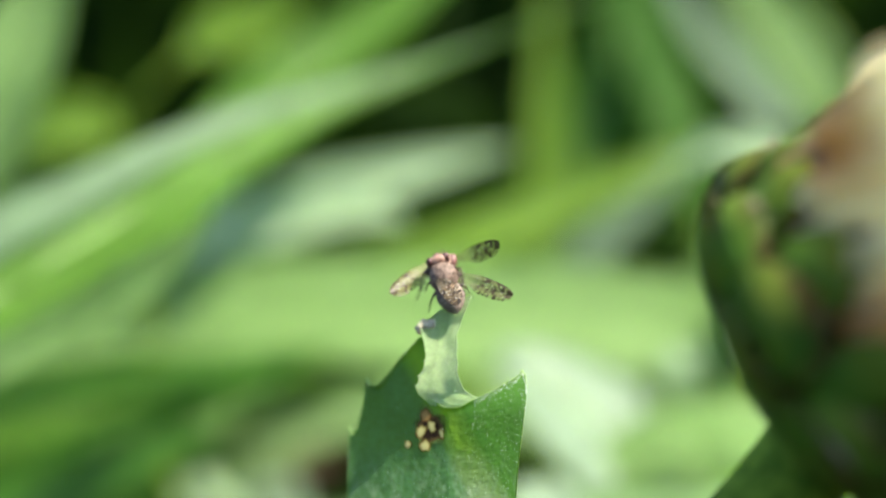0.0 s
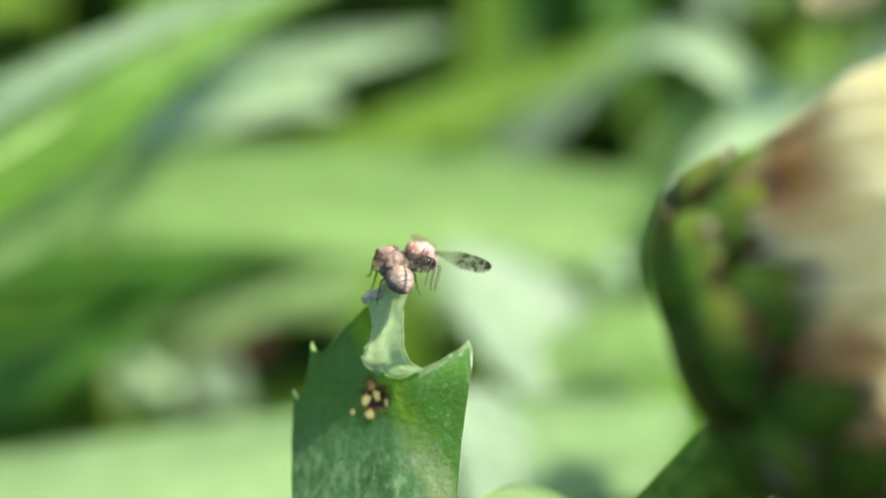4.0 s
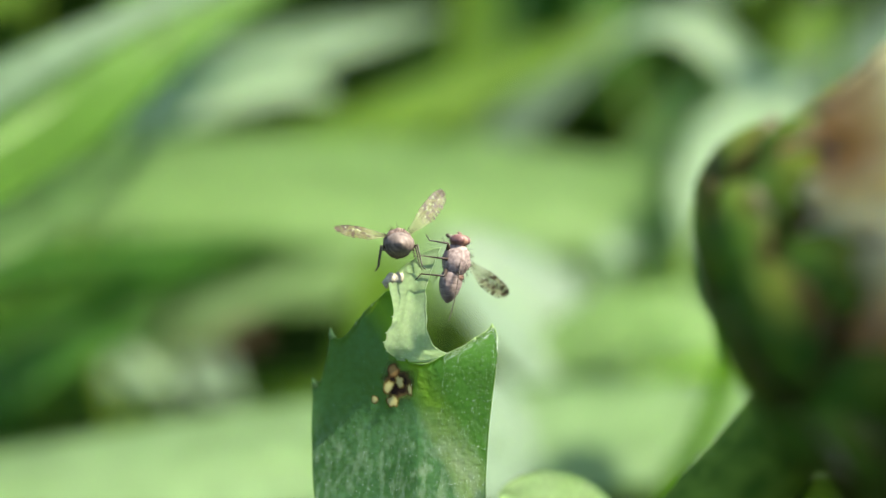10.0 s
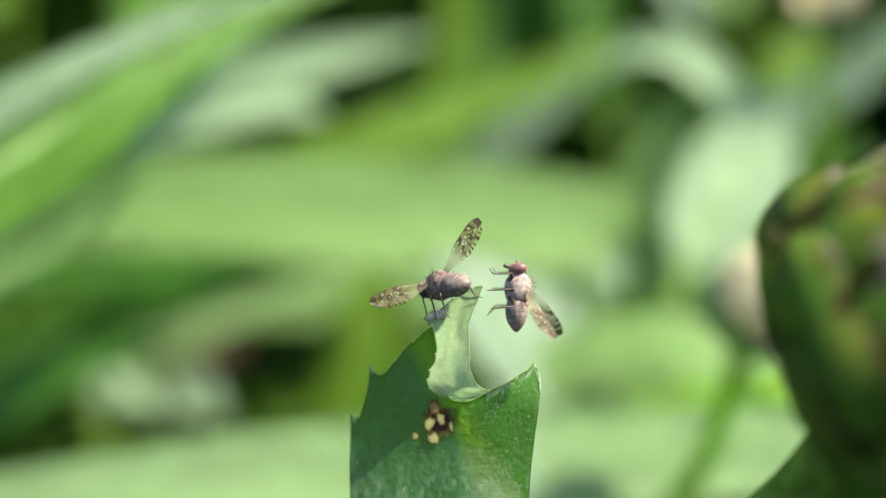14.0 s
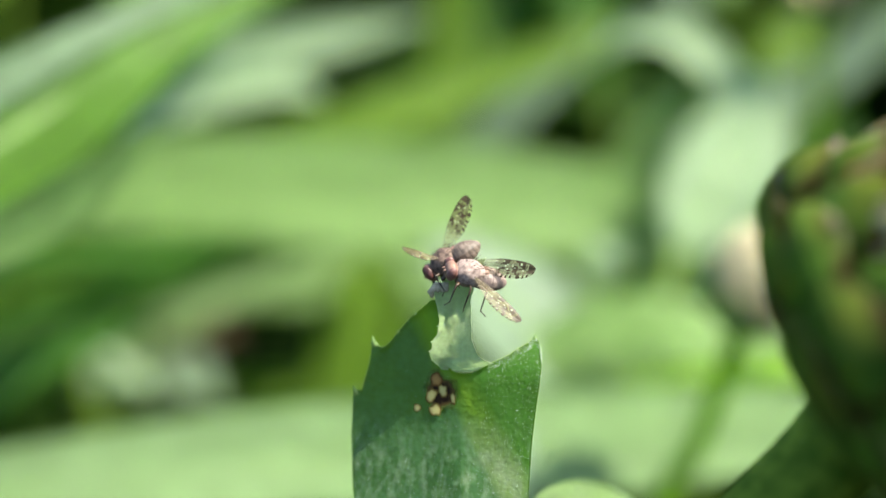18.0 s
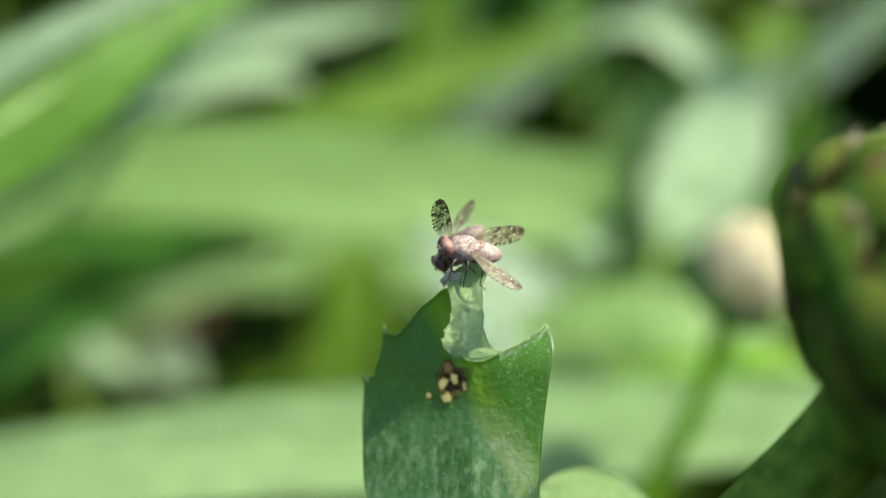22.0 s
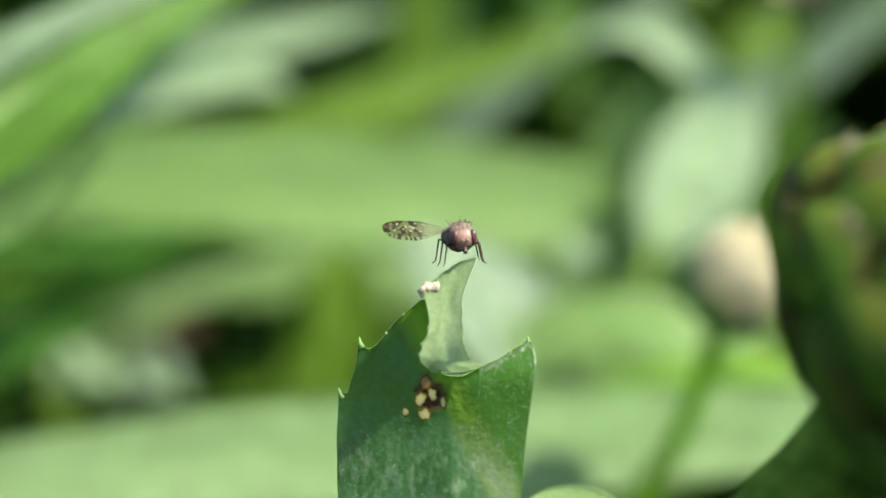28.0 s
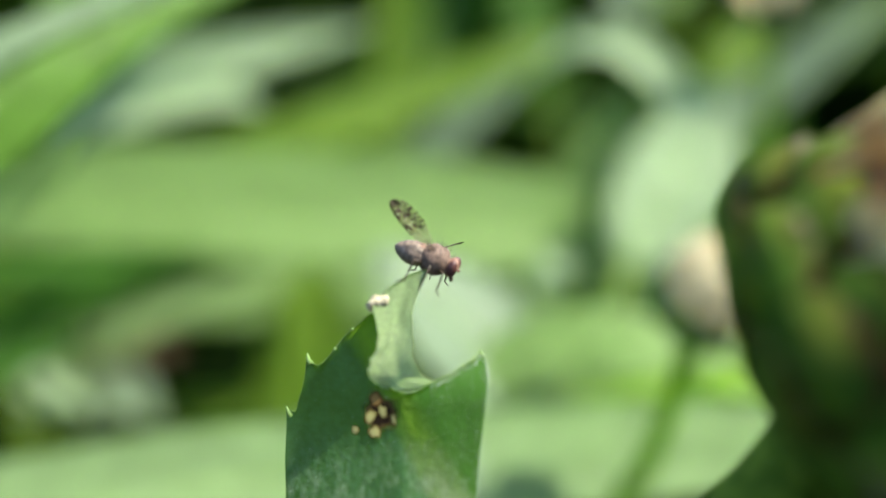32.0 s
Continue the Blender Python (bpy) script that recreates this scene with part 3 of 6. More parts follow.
blade("long_leaf", "grey-green leaf far behind", "leaf", [(0.0925, 0.3006, 0.2012), (0.0796, 0.3037, 0.2196), (0.0683, 0.3062, 0.2347), (0.0554, 0.3097, 0.2548)], 0.0251, FACE, M_BLADE, seed=19, start=0.8)
blade("crumpled_leaf", "small crumpled whitish leaf near the soil", "leaf", [(-0.0650, 0.1414, 0.1465), (-0.0607, 0.1427, 0.1500), (-0.0565, 0.1428, 0.1505), (-0.0517, 0.1414, 0.1465)], 0.0101, TO_SUN, M_BRIGHT, seed=20, leafy=True, wave=0.2)
blade("crumpled_leaf", "small crumpled pale yellow-green leaf", "leaf", [(-0.0544, 0.1458, 0.1441), (-0.0501, 0.1470, 0.1472), (-0.0446, 0.1471, 0.1475), (-0.0386, 0.1457, 0.1436)], 0.0104, TO_SUN, M_BLADE_B, seed=21, leafy=True, wave=0.2)
blade("small_leaf", "bright yellow-green small leaf at the edge of the gap", "leaf", [(-0.0463, 0.1678, 0.1312), (-0.0367, 0.1686, 0.1335), (-0.0270, 0.1690, 0.1346), (-0.0162, 0.1696, 0.1363)], 0.0072, FACE, M_BLADE_Y, seed=22, leafy=True)
blade("small_leaf", "grey-green small leaf beside the gap", "leaf", [(-0.0256, 0.2022, 0.1106), (-0.0227, 0.2056, 0.1196), (-0.0220, 0.2090, 0.1289), (-0.0256, 0.2128, 0.1394)], 0.0097, FACE, M_BLADE, seed=23, leafy=True)
blade("small_leaf", "olive green upright leaf", "leaf", [(-0.0083, 0.1049, 0.1632), (-0.0081, 0.1079, 0.1715), (-0.0083, 0.1106, 0.1790), (-0.0092, 0.1136, 0.1872)], 0.0115, FACE, M_BLADE_Y, seed=24, leafy=True)
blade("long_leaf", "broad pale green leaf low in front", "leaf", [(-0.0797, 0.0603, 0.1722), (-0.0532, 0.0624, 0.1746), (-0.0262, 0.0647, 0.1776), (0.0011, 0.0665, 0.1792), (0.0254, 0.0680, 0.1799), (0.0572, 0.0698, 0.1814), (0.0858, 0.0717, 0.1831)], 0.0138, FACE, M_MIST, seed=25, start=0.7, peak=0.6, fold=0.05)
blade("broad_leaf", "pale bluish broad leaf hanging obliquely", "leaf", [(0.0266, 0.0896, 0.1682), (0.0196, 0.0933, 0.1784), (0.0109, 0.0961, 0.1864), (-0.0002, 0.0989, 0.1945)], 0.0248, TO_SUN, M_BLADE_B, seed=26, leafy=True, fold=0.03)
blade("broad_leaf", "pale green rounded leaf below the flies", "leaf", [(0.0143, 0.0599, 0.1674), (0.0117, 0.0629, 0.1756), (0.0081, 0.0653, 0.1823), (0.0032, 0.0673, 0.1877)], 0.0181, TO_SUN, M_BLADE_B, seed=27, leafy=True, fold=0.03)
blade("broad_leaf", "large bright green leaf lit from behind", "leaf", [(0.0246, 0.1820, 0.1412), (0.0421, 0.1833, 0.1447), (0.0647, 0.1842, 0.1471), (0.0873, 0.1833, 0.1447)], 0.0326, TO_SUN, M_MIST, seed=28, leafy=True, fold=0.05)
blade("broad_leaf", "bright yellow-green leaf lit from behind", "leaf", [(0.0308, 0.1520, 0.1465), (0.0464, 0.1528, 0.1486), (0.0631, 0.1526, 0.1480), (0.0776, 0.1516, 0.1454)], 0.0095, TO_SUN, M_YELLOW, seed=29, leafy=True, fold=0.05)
blade("small_leaf", "small pale leaf among bright ones", "leaf", [(0.0266, 0.1208, 0.1776), (0.0284, 0.1217, 0.1802), (0.0307, 0.1224, 0.1819), (0.0335, 0.1230, 0.1837)], 0.0070, FACE, M_PALEST, seed=30, leafy=True)
blade("small_leaf", "yellow-green small leaf under the pale one", "leaf", [(0.0282, 0.1344, 0.1564), (0.0313, 0.1361, 0.1612), (0.0333, 0.1379, 0.1660), (0.0354, 0.1393, 0.1699)], 0.0082, FACE, M_BLADE_Y, seed=31, leafy=True)
blade("broad_leaf", "mid green broad leaf between the pale ones", "leaf", [(-0.0463, 0.2044, 0.1442), (-0.0141, 0.2086, 0.1461), (0.0160, 0.2110, 0.1429), (0.0524, 0.2108, 0.1325)], 0.0240, TO_SUN, M_BLADE, seed=32, start=0.6, peak=0.5, fold=0.05)
blade("small_leaf", "olive green upright leaf by the dark gap", "leaf", [(-0.0174, 0.1647, 0.1227), (-0.0168, 0.1696, 0.1363), (-0.0162, 0.1737, 0.1477), (-0.0174, 0.1779, 0.1590)], 0.0145, FACE, M_BLADE_Y, seed=33, leafy=True, fold=0.05)
blade("small_leaf", "yellow-green leaf dappled with light", "leaf", [(0.0292, 0.1514, 0.1393), (0.0346, 0.1544, 0.1477), (0.0390, 0.1582, 0.1583), (0.0416, 0.1624, 0.1698)], 0.0145, TO_SUN, M_YELLOW, seed=34, leafy=True, fold=0.05)
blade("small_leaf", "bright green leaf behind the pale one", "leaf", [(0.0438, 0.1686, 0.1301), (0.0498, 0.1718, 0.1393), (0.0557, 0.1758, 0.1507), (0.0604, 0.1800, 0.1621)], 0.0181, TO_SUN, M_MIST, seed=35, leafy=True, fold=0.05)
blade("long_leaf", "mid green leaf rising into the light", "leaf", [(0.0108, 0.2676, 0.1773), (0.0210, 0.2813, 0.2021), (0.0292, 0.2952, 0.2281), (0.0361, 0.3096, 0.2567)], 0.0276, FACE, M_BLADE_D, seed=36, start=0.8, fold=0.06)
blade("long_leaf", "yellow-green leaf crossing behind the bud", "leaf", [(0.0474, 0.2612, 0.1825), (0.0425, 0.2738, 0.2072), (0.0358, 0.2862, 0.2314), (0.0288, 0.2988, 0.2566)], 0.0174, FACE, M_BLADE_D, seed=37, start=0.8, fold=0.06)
blade("long_leaf", "yellow-green long leaf low on the slope", "leaf", [(-0.1157, 0.1644, 0.1547), (-0.0902, 0.1707, 0.1608), (-0.0711, 0.1756, 0.1635), (-0.0528, 0.1802, 0.1651)], 0.0136, FACE, M_BROAD, seed=38, start=0.9, fold=0.05)
blade("long_leaf", "light green long leaf lit from above", "leaf", [(-0.1082, 0.1742, 0.1376), (-0.0871, 0.1812, 0.1458), (-0.0667, 0.1881, 0.1536), (-0.0419, 0.1948, 0.1610)], 0.0100, TO_SUN, M_BLADE_Y, seed=39, start=0.9, fold=0.05)
blade("long_leaf", "deep green long leaf between lighter ones", "leaf", [(-0.1101, 0.1576, 0.1362), (-0.0870, 0.1656, 0.1450), (-0.0620, 0.1746, 0.1564), (-0.0349, 0.1823, 0.1642)], 0.0095, TO_SUN, M_BLADE_D, seed=40, start=0.9, fold=0.05)
blade("long_leaf", "grey-green leaf over the dark gap", "leaf", [(-0.0807, 0.1879, 0.1300), (-0.0619, 0.1944, 0.1368), (-0.0440, 0.2007, 0.1433), (-0.0202, 0.2067, 0.1486)], 0.0087, TO_SUN, M_PALEST, seed=41, start=0.8, fold=0.05)
blade("long_leaf", "yellow-green leaf low over the soil", "leaf", [(-0.1380, 0.1715, 0.1176), (-0.1016, 0.1801, 0.1291), (-0.0861, 0.1855, 0.1333), (-0.0676, 0.1913, 0.1383)], 0.0255, TO_SUN, M_BROAD, seed=42, start=0.9, fold=0.05)
blade("dead_leaf", "small dry brown leaf on the dark soil", "leaf", [(-0.0672, 0.2071, 0.1234), (-0.0595, 0.2084, 0.1266), (-0.0518, 0.2090, 0.1278), (-0.0442, 0.2081, 0.1251)], 0.0084, TO_SUN, M_DEAD, seed=43, leafy=True, fold=0.05)
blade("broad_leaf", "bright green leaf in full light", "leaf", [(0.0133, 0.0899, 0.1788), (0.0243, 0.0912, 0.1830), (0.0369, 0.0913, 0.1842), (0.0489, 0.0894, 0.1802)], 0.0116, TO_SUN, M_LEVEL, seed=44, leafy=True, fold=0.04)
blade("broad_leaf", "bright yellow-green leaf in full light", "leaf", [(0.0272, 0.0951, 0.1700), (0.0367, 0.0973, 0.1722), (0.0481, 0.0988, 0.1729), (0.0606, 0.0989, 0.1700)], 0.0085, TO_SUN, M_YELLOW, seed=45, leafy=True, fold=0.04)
blade("long_leaf", "dark green long leaf under the level one", "leaf", [(-0.0875, 0.1003, 0.1834), (-0.0657, 0.1022, 0.1878), (-0.0448, 0.1033, 0.1900), (-0.0227, 0.1047, 0.1931)], 0.0060, FACE, M_BLADE_G, seed=50, start=0.8, fold=0.05)
blade("long_leaf", "pale bluish narrow leaf above the dark green one", "leaf", [(-0.0765, 0.0996, 0.1926), (-0.0642, 0.1004, 0.1945), (-0.0519, 0.1010, 0.1957), (-0.0372, 0.1018, 0.1973)], 0.0038, FACE, M_BLADE, seed=51, start=0.7, fold=0.05)
blade("long_leaf", "mid green long leaf leaning out over the soil", "leaf", [(-0.0820, 0.0878, 0.1724), (-0.0620, 0.0912, 0.1808), (-0.0452, 0.0939, 0.1878), (-0.0268, 0.0962, 0.1933)], 0.0080, FACE, M_BLADE_D, seed=52, start=0.9, fold=0.05)
blade("long_leaf", "fresh green leaf low beside the gap", "leaf", [(-0.0760, 0.0815, 0.1724), (-0.0621, 0.0838, 0.1780), (-0.0505, 0.0857, 0.1829), (-0.0374, 0.0874, 0.1873)], 0.0089, FACE, M_BLADE_G, seed=53, start=0.9, fold=0.05)
blade("long_leaf", "grey-green leaf between the dark ones", "leaf", [(-0.0668, 0.1506, 0.1600), (-0.0515, 0.1524, 0.1645), (-0.0351, 0.1541, 0.1685), (-0.0166, 0.1556, 0.1720)], 0.0065, FACE, M_BLADE, seed=54, start=0.6, fold=0.05)
blade("dead_leaf", "dry reddish brown leaf lying in the gap", "leaf", [(-0.0695, 0.1941, 0.1334), (-0.0602, 0.1954, 0.1369), (-0.0510, 0.1958, 0.1375), (-0.0430, 0.1950, 0.1351)], 0.0093, FACE, M_DEAD, seed=55, leafy=True, fold=0.05)
blade("small_leaf", "olive spot of shade leaf under the whitish one", "leaf", [(-0.0556, 0.1577, 0.1936), (-0.0502, 0.1582, 0.1949), (-0.0449, 0.1583, 0.1948), (-0.0396, 0.1578, 0.1935)], 0.0038, FACE, M_BLADE_D, seed=56, leafy=True, fold=0.05)
blade("small_leaf", "bright yellow-green leaf beside the small bud", "leaf", [(0.0264, 0.0848, 0.1807), (0.0318, 0.0859, 0.1836), (0.0379, 0.0862, 0.1842), (0.0456, 0.0856, 0.1824)], 0.0073, TO_SUN, M_LEVEL, seed=57, leafy=True, fold=0.04)
blade("long_leaf", "mid green leaf under the large slanting one", "leaf", [(-0.0481, 0.0420, 0.2107), (-0.0377, 0.0434, 0.2152), (-0.0310, 0.0450, 0.2197), (-0.0253, 0.0467, 0.2246)], 0.0062, TO_SUN, M_BLADE, seed=62, start=0.9, peak=0.3)
blade("small_leaf", "bright yellow-green leaf lit through behind the bud stem", "leaf", [(0.0420, 0.0842, 0.1792), (0.0454, 0.0846, 0.1807), (0.0496, 0.0846, 0.1809), (0.0550, 0.0840, 0.1797)], 0.0065, TO_SUN, M_YELLOW, seed=61, leafy=True, fold=0.04)
blade("small_leaf", "pale crumpled bract among bright leaves", "leaf", [(0.0228, 0.1031, 0.1873), (0.0249, 0.1037, 0.1889), (0.0270, 0.1044, 0.1906), (0.0295, 0.1048, 0.1918)], 0.0050, FACE, M_BRIGHT, seed=58, leafy=True, fold=0.04, wave=0.2)
blade("long_leaf", "pale grey leaf rising behind the large bud", "leaf", [(0.0655, 0.1616, 0.1981), (0.0740, 0.1633, 0.2032), (0.0836, 0.1655, 0.2098), (0.0974, 0.1692, 0.2205)], 0.0091, FACE, M_BLADE_B, seed=59, start=0.6, fold=0.05)
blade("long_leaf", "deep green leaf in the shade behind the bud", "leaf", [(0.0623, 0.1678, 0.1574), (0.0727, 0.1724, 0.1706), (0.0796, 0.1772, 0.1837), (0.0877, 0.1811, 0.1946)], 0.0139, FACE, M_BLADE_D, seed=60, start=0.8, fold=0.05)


def far_foliage():
    """Many more long leaves further back, each standing on the soil."""
    rng = random.Random(12)
    kinds = []
    for k in range(4):
        bend = 0.05 + 0.05 * k
        pts = [(0, 0, 0.03), (0.01, bend * 0.2, 0.10), (0.02, bend * 0.7, 0.16), (0.03, bend * 1.5, 0.19 - 0.015 * k), (0.03, bend * 2.2, 0.17 - 0.03 * k)]
        kinds.append(blade("meadow_leaf", ("arching meadow leaf, its green darkened for shade", "broad green meadow leaf", "drooping green meadow leaf", "low spreading green meadow leaf")[k], "leaf", pts, 0.016 + 0.005 * k, (0, -0.6, 0.8), M_FAR, (0, 0, 0), seed=40 + k, group="meadow leaves far behind"))
        kinds[-1].matrix_basis = pose(-0.24 + 0.15 * k, 0.55 + 0.05 * k, 0, 0, 0, 120 + 60 * k)
    for n in range(80):
        y = 0.42 + 1.1 * rng.random() ** 1.4
        x = rng.uniform(-1, 1) * (0.10 + 0.45 * y)
        copy_thing(kinds[n % 4], pose(x, y, 0, rng.uniform(-6, 6), rng.uniform(-6, 6), rng.uniform(0, 360)))


far_foliage()


# ---- the leaf of the flies ----
def leaf_of_the_flies():
    ob = thing("toothed_leaf", "toothed dark green leaf with curled pale tip and a rotted spot", "leaf", pose(0, 0, 0.22, -20))

    def rows():
        top = [(-4.92, 0.2), (-4.86, 0.95), (-4.42, 0.9), (-4.2, 1.6), (-3.9, 2.7), (-3.7, 4.0), (-3.35, 3.6), (-2.8, 3.75), (-1.67, 5.15), (-0.9, 5.85), (-0.1, 6.5), (0.45, 5.8), (0.7, 4.0), (0.9, 2.5),
               (1.5, 2.25), (2.2, 2.3), (2.8, 2.6), (3.5, 2.95), (4.2, 3.25), (4.9, 3.7), (5.5, 4.0), (5.9, 4.38), (6.15, 3.9), (6.2, 3.2)]
        n = len(top) - 1
        ends = ((6.5, -22, 8.5), (-1.0, -12.5, 7.5), (-4.4, -6.8, 5.55), (-4.95, -2.6, 5.5))
        for a, z, b in ends:
            yield [(a + (b - a) * k / n, z) for k in range(n + 1)]
        yield top

    rows = [catmull([(x, 0, z) for x, z in r], 115) for r in rows()]

    def cup(x, z):
        crease = abs(x - (1.05 - 0.55 * (z - 0.5)))
        return (0.40 - 0.44 * x if x < 1.5 else -0.26 - 0.19 * (x - 1.5)) + 0.36 * math.exp(-crease * crease / 2.2) + 0.15 * noise.noise(Vector((x * 0.4, z * 0.3, 2))) - (1.1 * (math.sqrt(1 + (z / 3) ** 2) - 1) if z < 0 else 0)

    def fn(u, v):
        k = round(u * 115)
        p = columns[k][round(v * 60)]
        edge = max(0.0, p.z - 1.6) if p.x > 2.2 else 0.0
        return Vector((p.x, cup(p.x, p.z) + 0.25 * edge * edge, p.z)) * MM

    columns = [catmull([r[k] for r in rows], 60) for k in range(116)]
    blade_part = part("lamina", sheet(fn, 115, 60, 0.00022), M_LEAF, ob)
    rib = [(5.2, -8.5), (4.1, -5.8), (2.8, -3.4), (1.75, -1.3), (1.0, 0.6), (0.7, 2.0)]
    rib = [Vector((x, cup(x, z) + 0.3, z)) * MM for x, z in rib]
    part("midrib", tube(catmull(rib, 20), [0.00022 - 0.000008 * i for i in range(21)], 8), M_RIB, ob, "pale yellowish midrib")
    for x, z, a, s in ((-4.83, 0.85, 0.25, 0.46), (-3.70, 3.85, 0.08, 0.50), (-4.45, -6.6, 0.4, 0.3), (5.88, 4.25, -0.05, 0.3), (4.85, 3.62, 0.0, 0.16), (-2.2, 4.5, 0.5, 0.12), (-1.2, 5.6, 0.5, 0.12)):
        q = Vector((x, cup(x, z) + (0.25 * (z - 1.6) ** 2 if x > 2.2 else 0), z))
        t = Vector((-math.sin(a), 0, math.cos(a)))
        pts = [q - t * s * 0.5 + Vector((0.25 * s, 0, 0)), q, q + t * s * 0.45, q + t * s * 0.75]
        part("tooth", tube([p * MM for p in pts], [0.00028 * s ** 0.5, 0.0002 * s ** 0.5, 0.00011 * s ** 0.5, 0.00003], 7), M_RIB, ob, "pale pointed tooth")

    rim = [columns[0][r] for r in range(20, 61, 2)] + [columns[k][60] for k in range(2, 50, 2)]
    rim = [Vector((p.x, cup(p.x, p.z) + 0.02, p.z)) * MM for p in rim]
    part("margin", tube(rim, [0.00002] * len(rim), 6), M_RIB, ob, "thin pale leaf margin")
    rim = [columns[k][60] for k in range(66, 116, 2)]
    rim = [Vector((p.x, cup(p.x, p.z) + (0.25 * max(0.0, p.z - 1.6) ** 2 if p.x > 2.2 else 0), p.z)) * MM for p in rim]
    part("margin", tube(rim, [0.000022] * len(rim), 6), M_RIB, ob, "thin pale leaf margin")
    left = catmull([(0.35, 0.15, 2.45), (-0.30, -0.75, 3.30), (-0.12, -0.75, 4.1), (0.22, -0.5, 5.3), (-0.15, -0.1, 7.2)], 30)
    right = catmull([(3.35, 0.0, 2.78), (2.50, -0.35, 3.25), (2.12, -0.45, 4.3), (2.05, -0.25, 5.6), (2.22, 0.1, 7.15), (2.95, 0.38, 8.95)], 30)

    def strap(u, v):
        k = round(v * 30)
        p = left[k].lerp(right[k], u)
        sag = math.sin(u * math.pi)
        p = p + Vector((0, 0.45 * sag * (1 - 0.5 * v), -0.28 * sag * (1 - v) ** 2 + 0.3 * math.sin(u ** 1.4 * math.pi) * v ** 4))
        p += Vector((0, 0.09, 0.05)) * noise.noise(Vector((u * 4, v * 7, 5))) + Vector((0.12 * noise.noise(Vector((v * 9, u, 3))), 0, 0.1 * v ** 3 * noise.noise(Vector((u * 7, 1, 8)))))
        return p * MM

    part("curled_tip", sheet(strap, 24, 30, 0.0002), M_PALE, ob, "whitish green curled leaf tip")
    for u in (0, 1):
        rim = [strap(u, k / 30) for k in range(31)]
        part("margin", tube(rim, [0.00002] * 31, 6), M_PALE, ob, "thin pale leaf margin")
    rim = [strap(k / 24, 0) + Vector((0, -0.00005, 0)) for k in range(25)]
    part("rolled_rim", tube(rim, [0.00002 + 0.00004 * math.sin(k / 24 * math.pi) for k in range(25)], 8), M_PALE, ob, "pale rolled rim of the fold")
    for n, v in enumerate((0.16, 0.32, 0.5, 0.7)):
        p = strap(0, round(v * 30) / 30)
        part("tooth", tube([p, p + Vector((-0.00012, 0, 0.00002))], [0.00007, 0.00002], 6), M_PALE, ob)
    bm = bmesh.new()
    rng = random.Random(2)
    for n in range(16):
        f = n / 15
        p = Vector((-0.30 + 0.85 * f, -0.1 + 0.1 * f, 7.06 + 0.30 * f))
        p += Vector((rng.uniform(-0.08, 0.08), rng.uniform(-0.06, 0.06), rng.uniform(-0.22, 0.16)))
        lump(p * MM, (MM * rng.uniform(0.13, 0.30), MM * 0.12, MM * rng.uniform(0.12, 0.27)), None, 9, 6, 0.5, bm)
    part("dried_tip", bm, M_KNOB, ob, "dry pinkish white leaf tip")

    def on_leaf(x, z, lift):
        return Vector((x, cup(x, z) - lift, z)) * MM

    def blotch(x, z, a, b, r, lift, dome, seed):
        """A thin uneven patch that follows the leaf's surface."""
        def fn(u, v):
            w = u * 2 * math.pi
            k = v * (1 + 0.4 * noise.noise(Vector((math.cos(w) * 1.7, math.sin(w) * 1.7, seed))))
            p, q = a * k * math.cos(w), b * k * math.sin(w)
            return on_leaf(x + p * math.cos(r) - q * math.sin(r), z + p * math.sin(r) + q * math.cos(r), lift + dome * (1 - v * v))
        return sheet(fn, 24, 6)

    part("rotted_spot", blotch(0.3, 0.98, 1.0, 1.4, 0.05, 0.122, 0.0, 9), M_ROT, ob, "dark brown rotted spot")
    cells = ((0.05, 0.02, 0.40, 0.33, -0.1), (-0.22, 0.82, 0.30, 0.44, -0.5), (0.46, 1.15, 0.25, 0.38, 0.35), (1.05, 0.74, 0.15, 0.34, 0.1), (0.05, 1.8, 0.34, 0.46, -0.05), (-1.05, 0.06, 0.24, 0.24, 0))
    for n, (x, z, a, b, r) in enumerate(cells):
        brown = n == 4
        part("dried_cell", blotch(x, z, a * 1.02, b * 1.02, r, 0.128, 0.012, n), M_CELL_BROWN if brown else M_CELL, ob, "orange-brown dry cell" if brown else "pale dry yellowish cell")

    bm = bmesh.new()
    for _ in range(4600):
        pick = rng.random()
        if pick < 0.45:
            v = 1 - rng.random() ** 4.5 * 0.45
            k, row = rng.randint(82, 114), min(59, int(v * 60))
            f, g = rng.random(), rng.random()
            p = columns[k][row].lerp(columns[k][row + 1], f).lerp(columns[k + 1][row].lerp(columns[k + 1][row + 1], f), g)
            edge = max(0.0, p.z - 1.6) if p.x > 2.2 else 0.0
            q = Vector((p.x, cup(p.x, p.z) + 0.25 * edge * edge - 0.125, p.z)) * MM
        elif pick < 0.82:
            p = columns[rng.randint(2, 113)][int(58 - 50 * rng.random() ** 0.7)]
            p = p + Vector((rng.uniform(-0.12, 0.12), 0, rng.uniform(-0.2, 0.02)))
            edge = max(0.0, p.z - 1.6) if p.x > 2.2 else 0.0
            q = Vector((p.x, cup(p.x, p.z) + 0.25 * edge * edge - 0.125, p.z)) * MM
        else:
            q = strap(rng.random(), round(rng.random() * 29) / 30) - Vector((0, 0.00004, 0))
        s = (0.006 + 0.018 * rng.random() ** 3) * MM
        bmesh.ops.create_icosphere(bm, subdivisions=0 + 1, radius=s, matrix=Matrix.Translation(q))
    tagged(part("leaf_hairs", bm, M_HAIR, ob, "tiny white hairs"), kind="stuff")


leaf_of_the_flies()
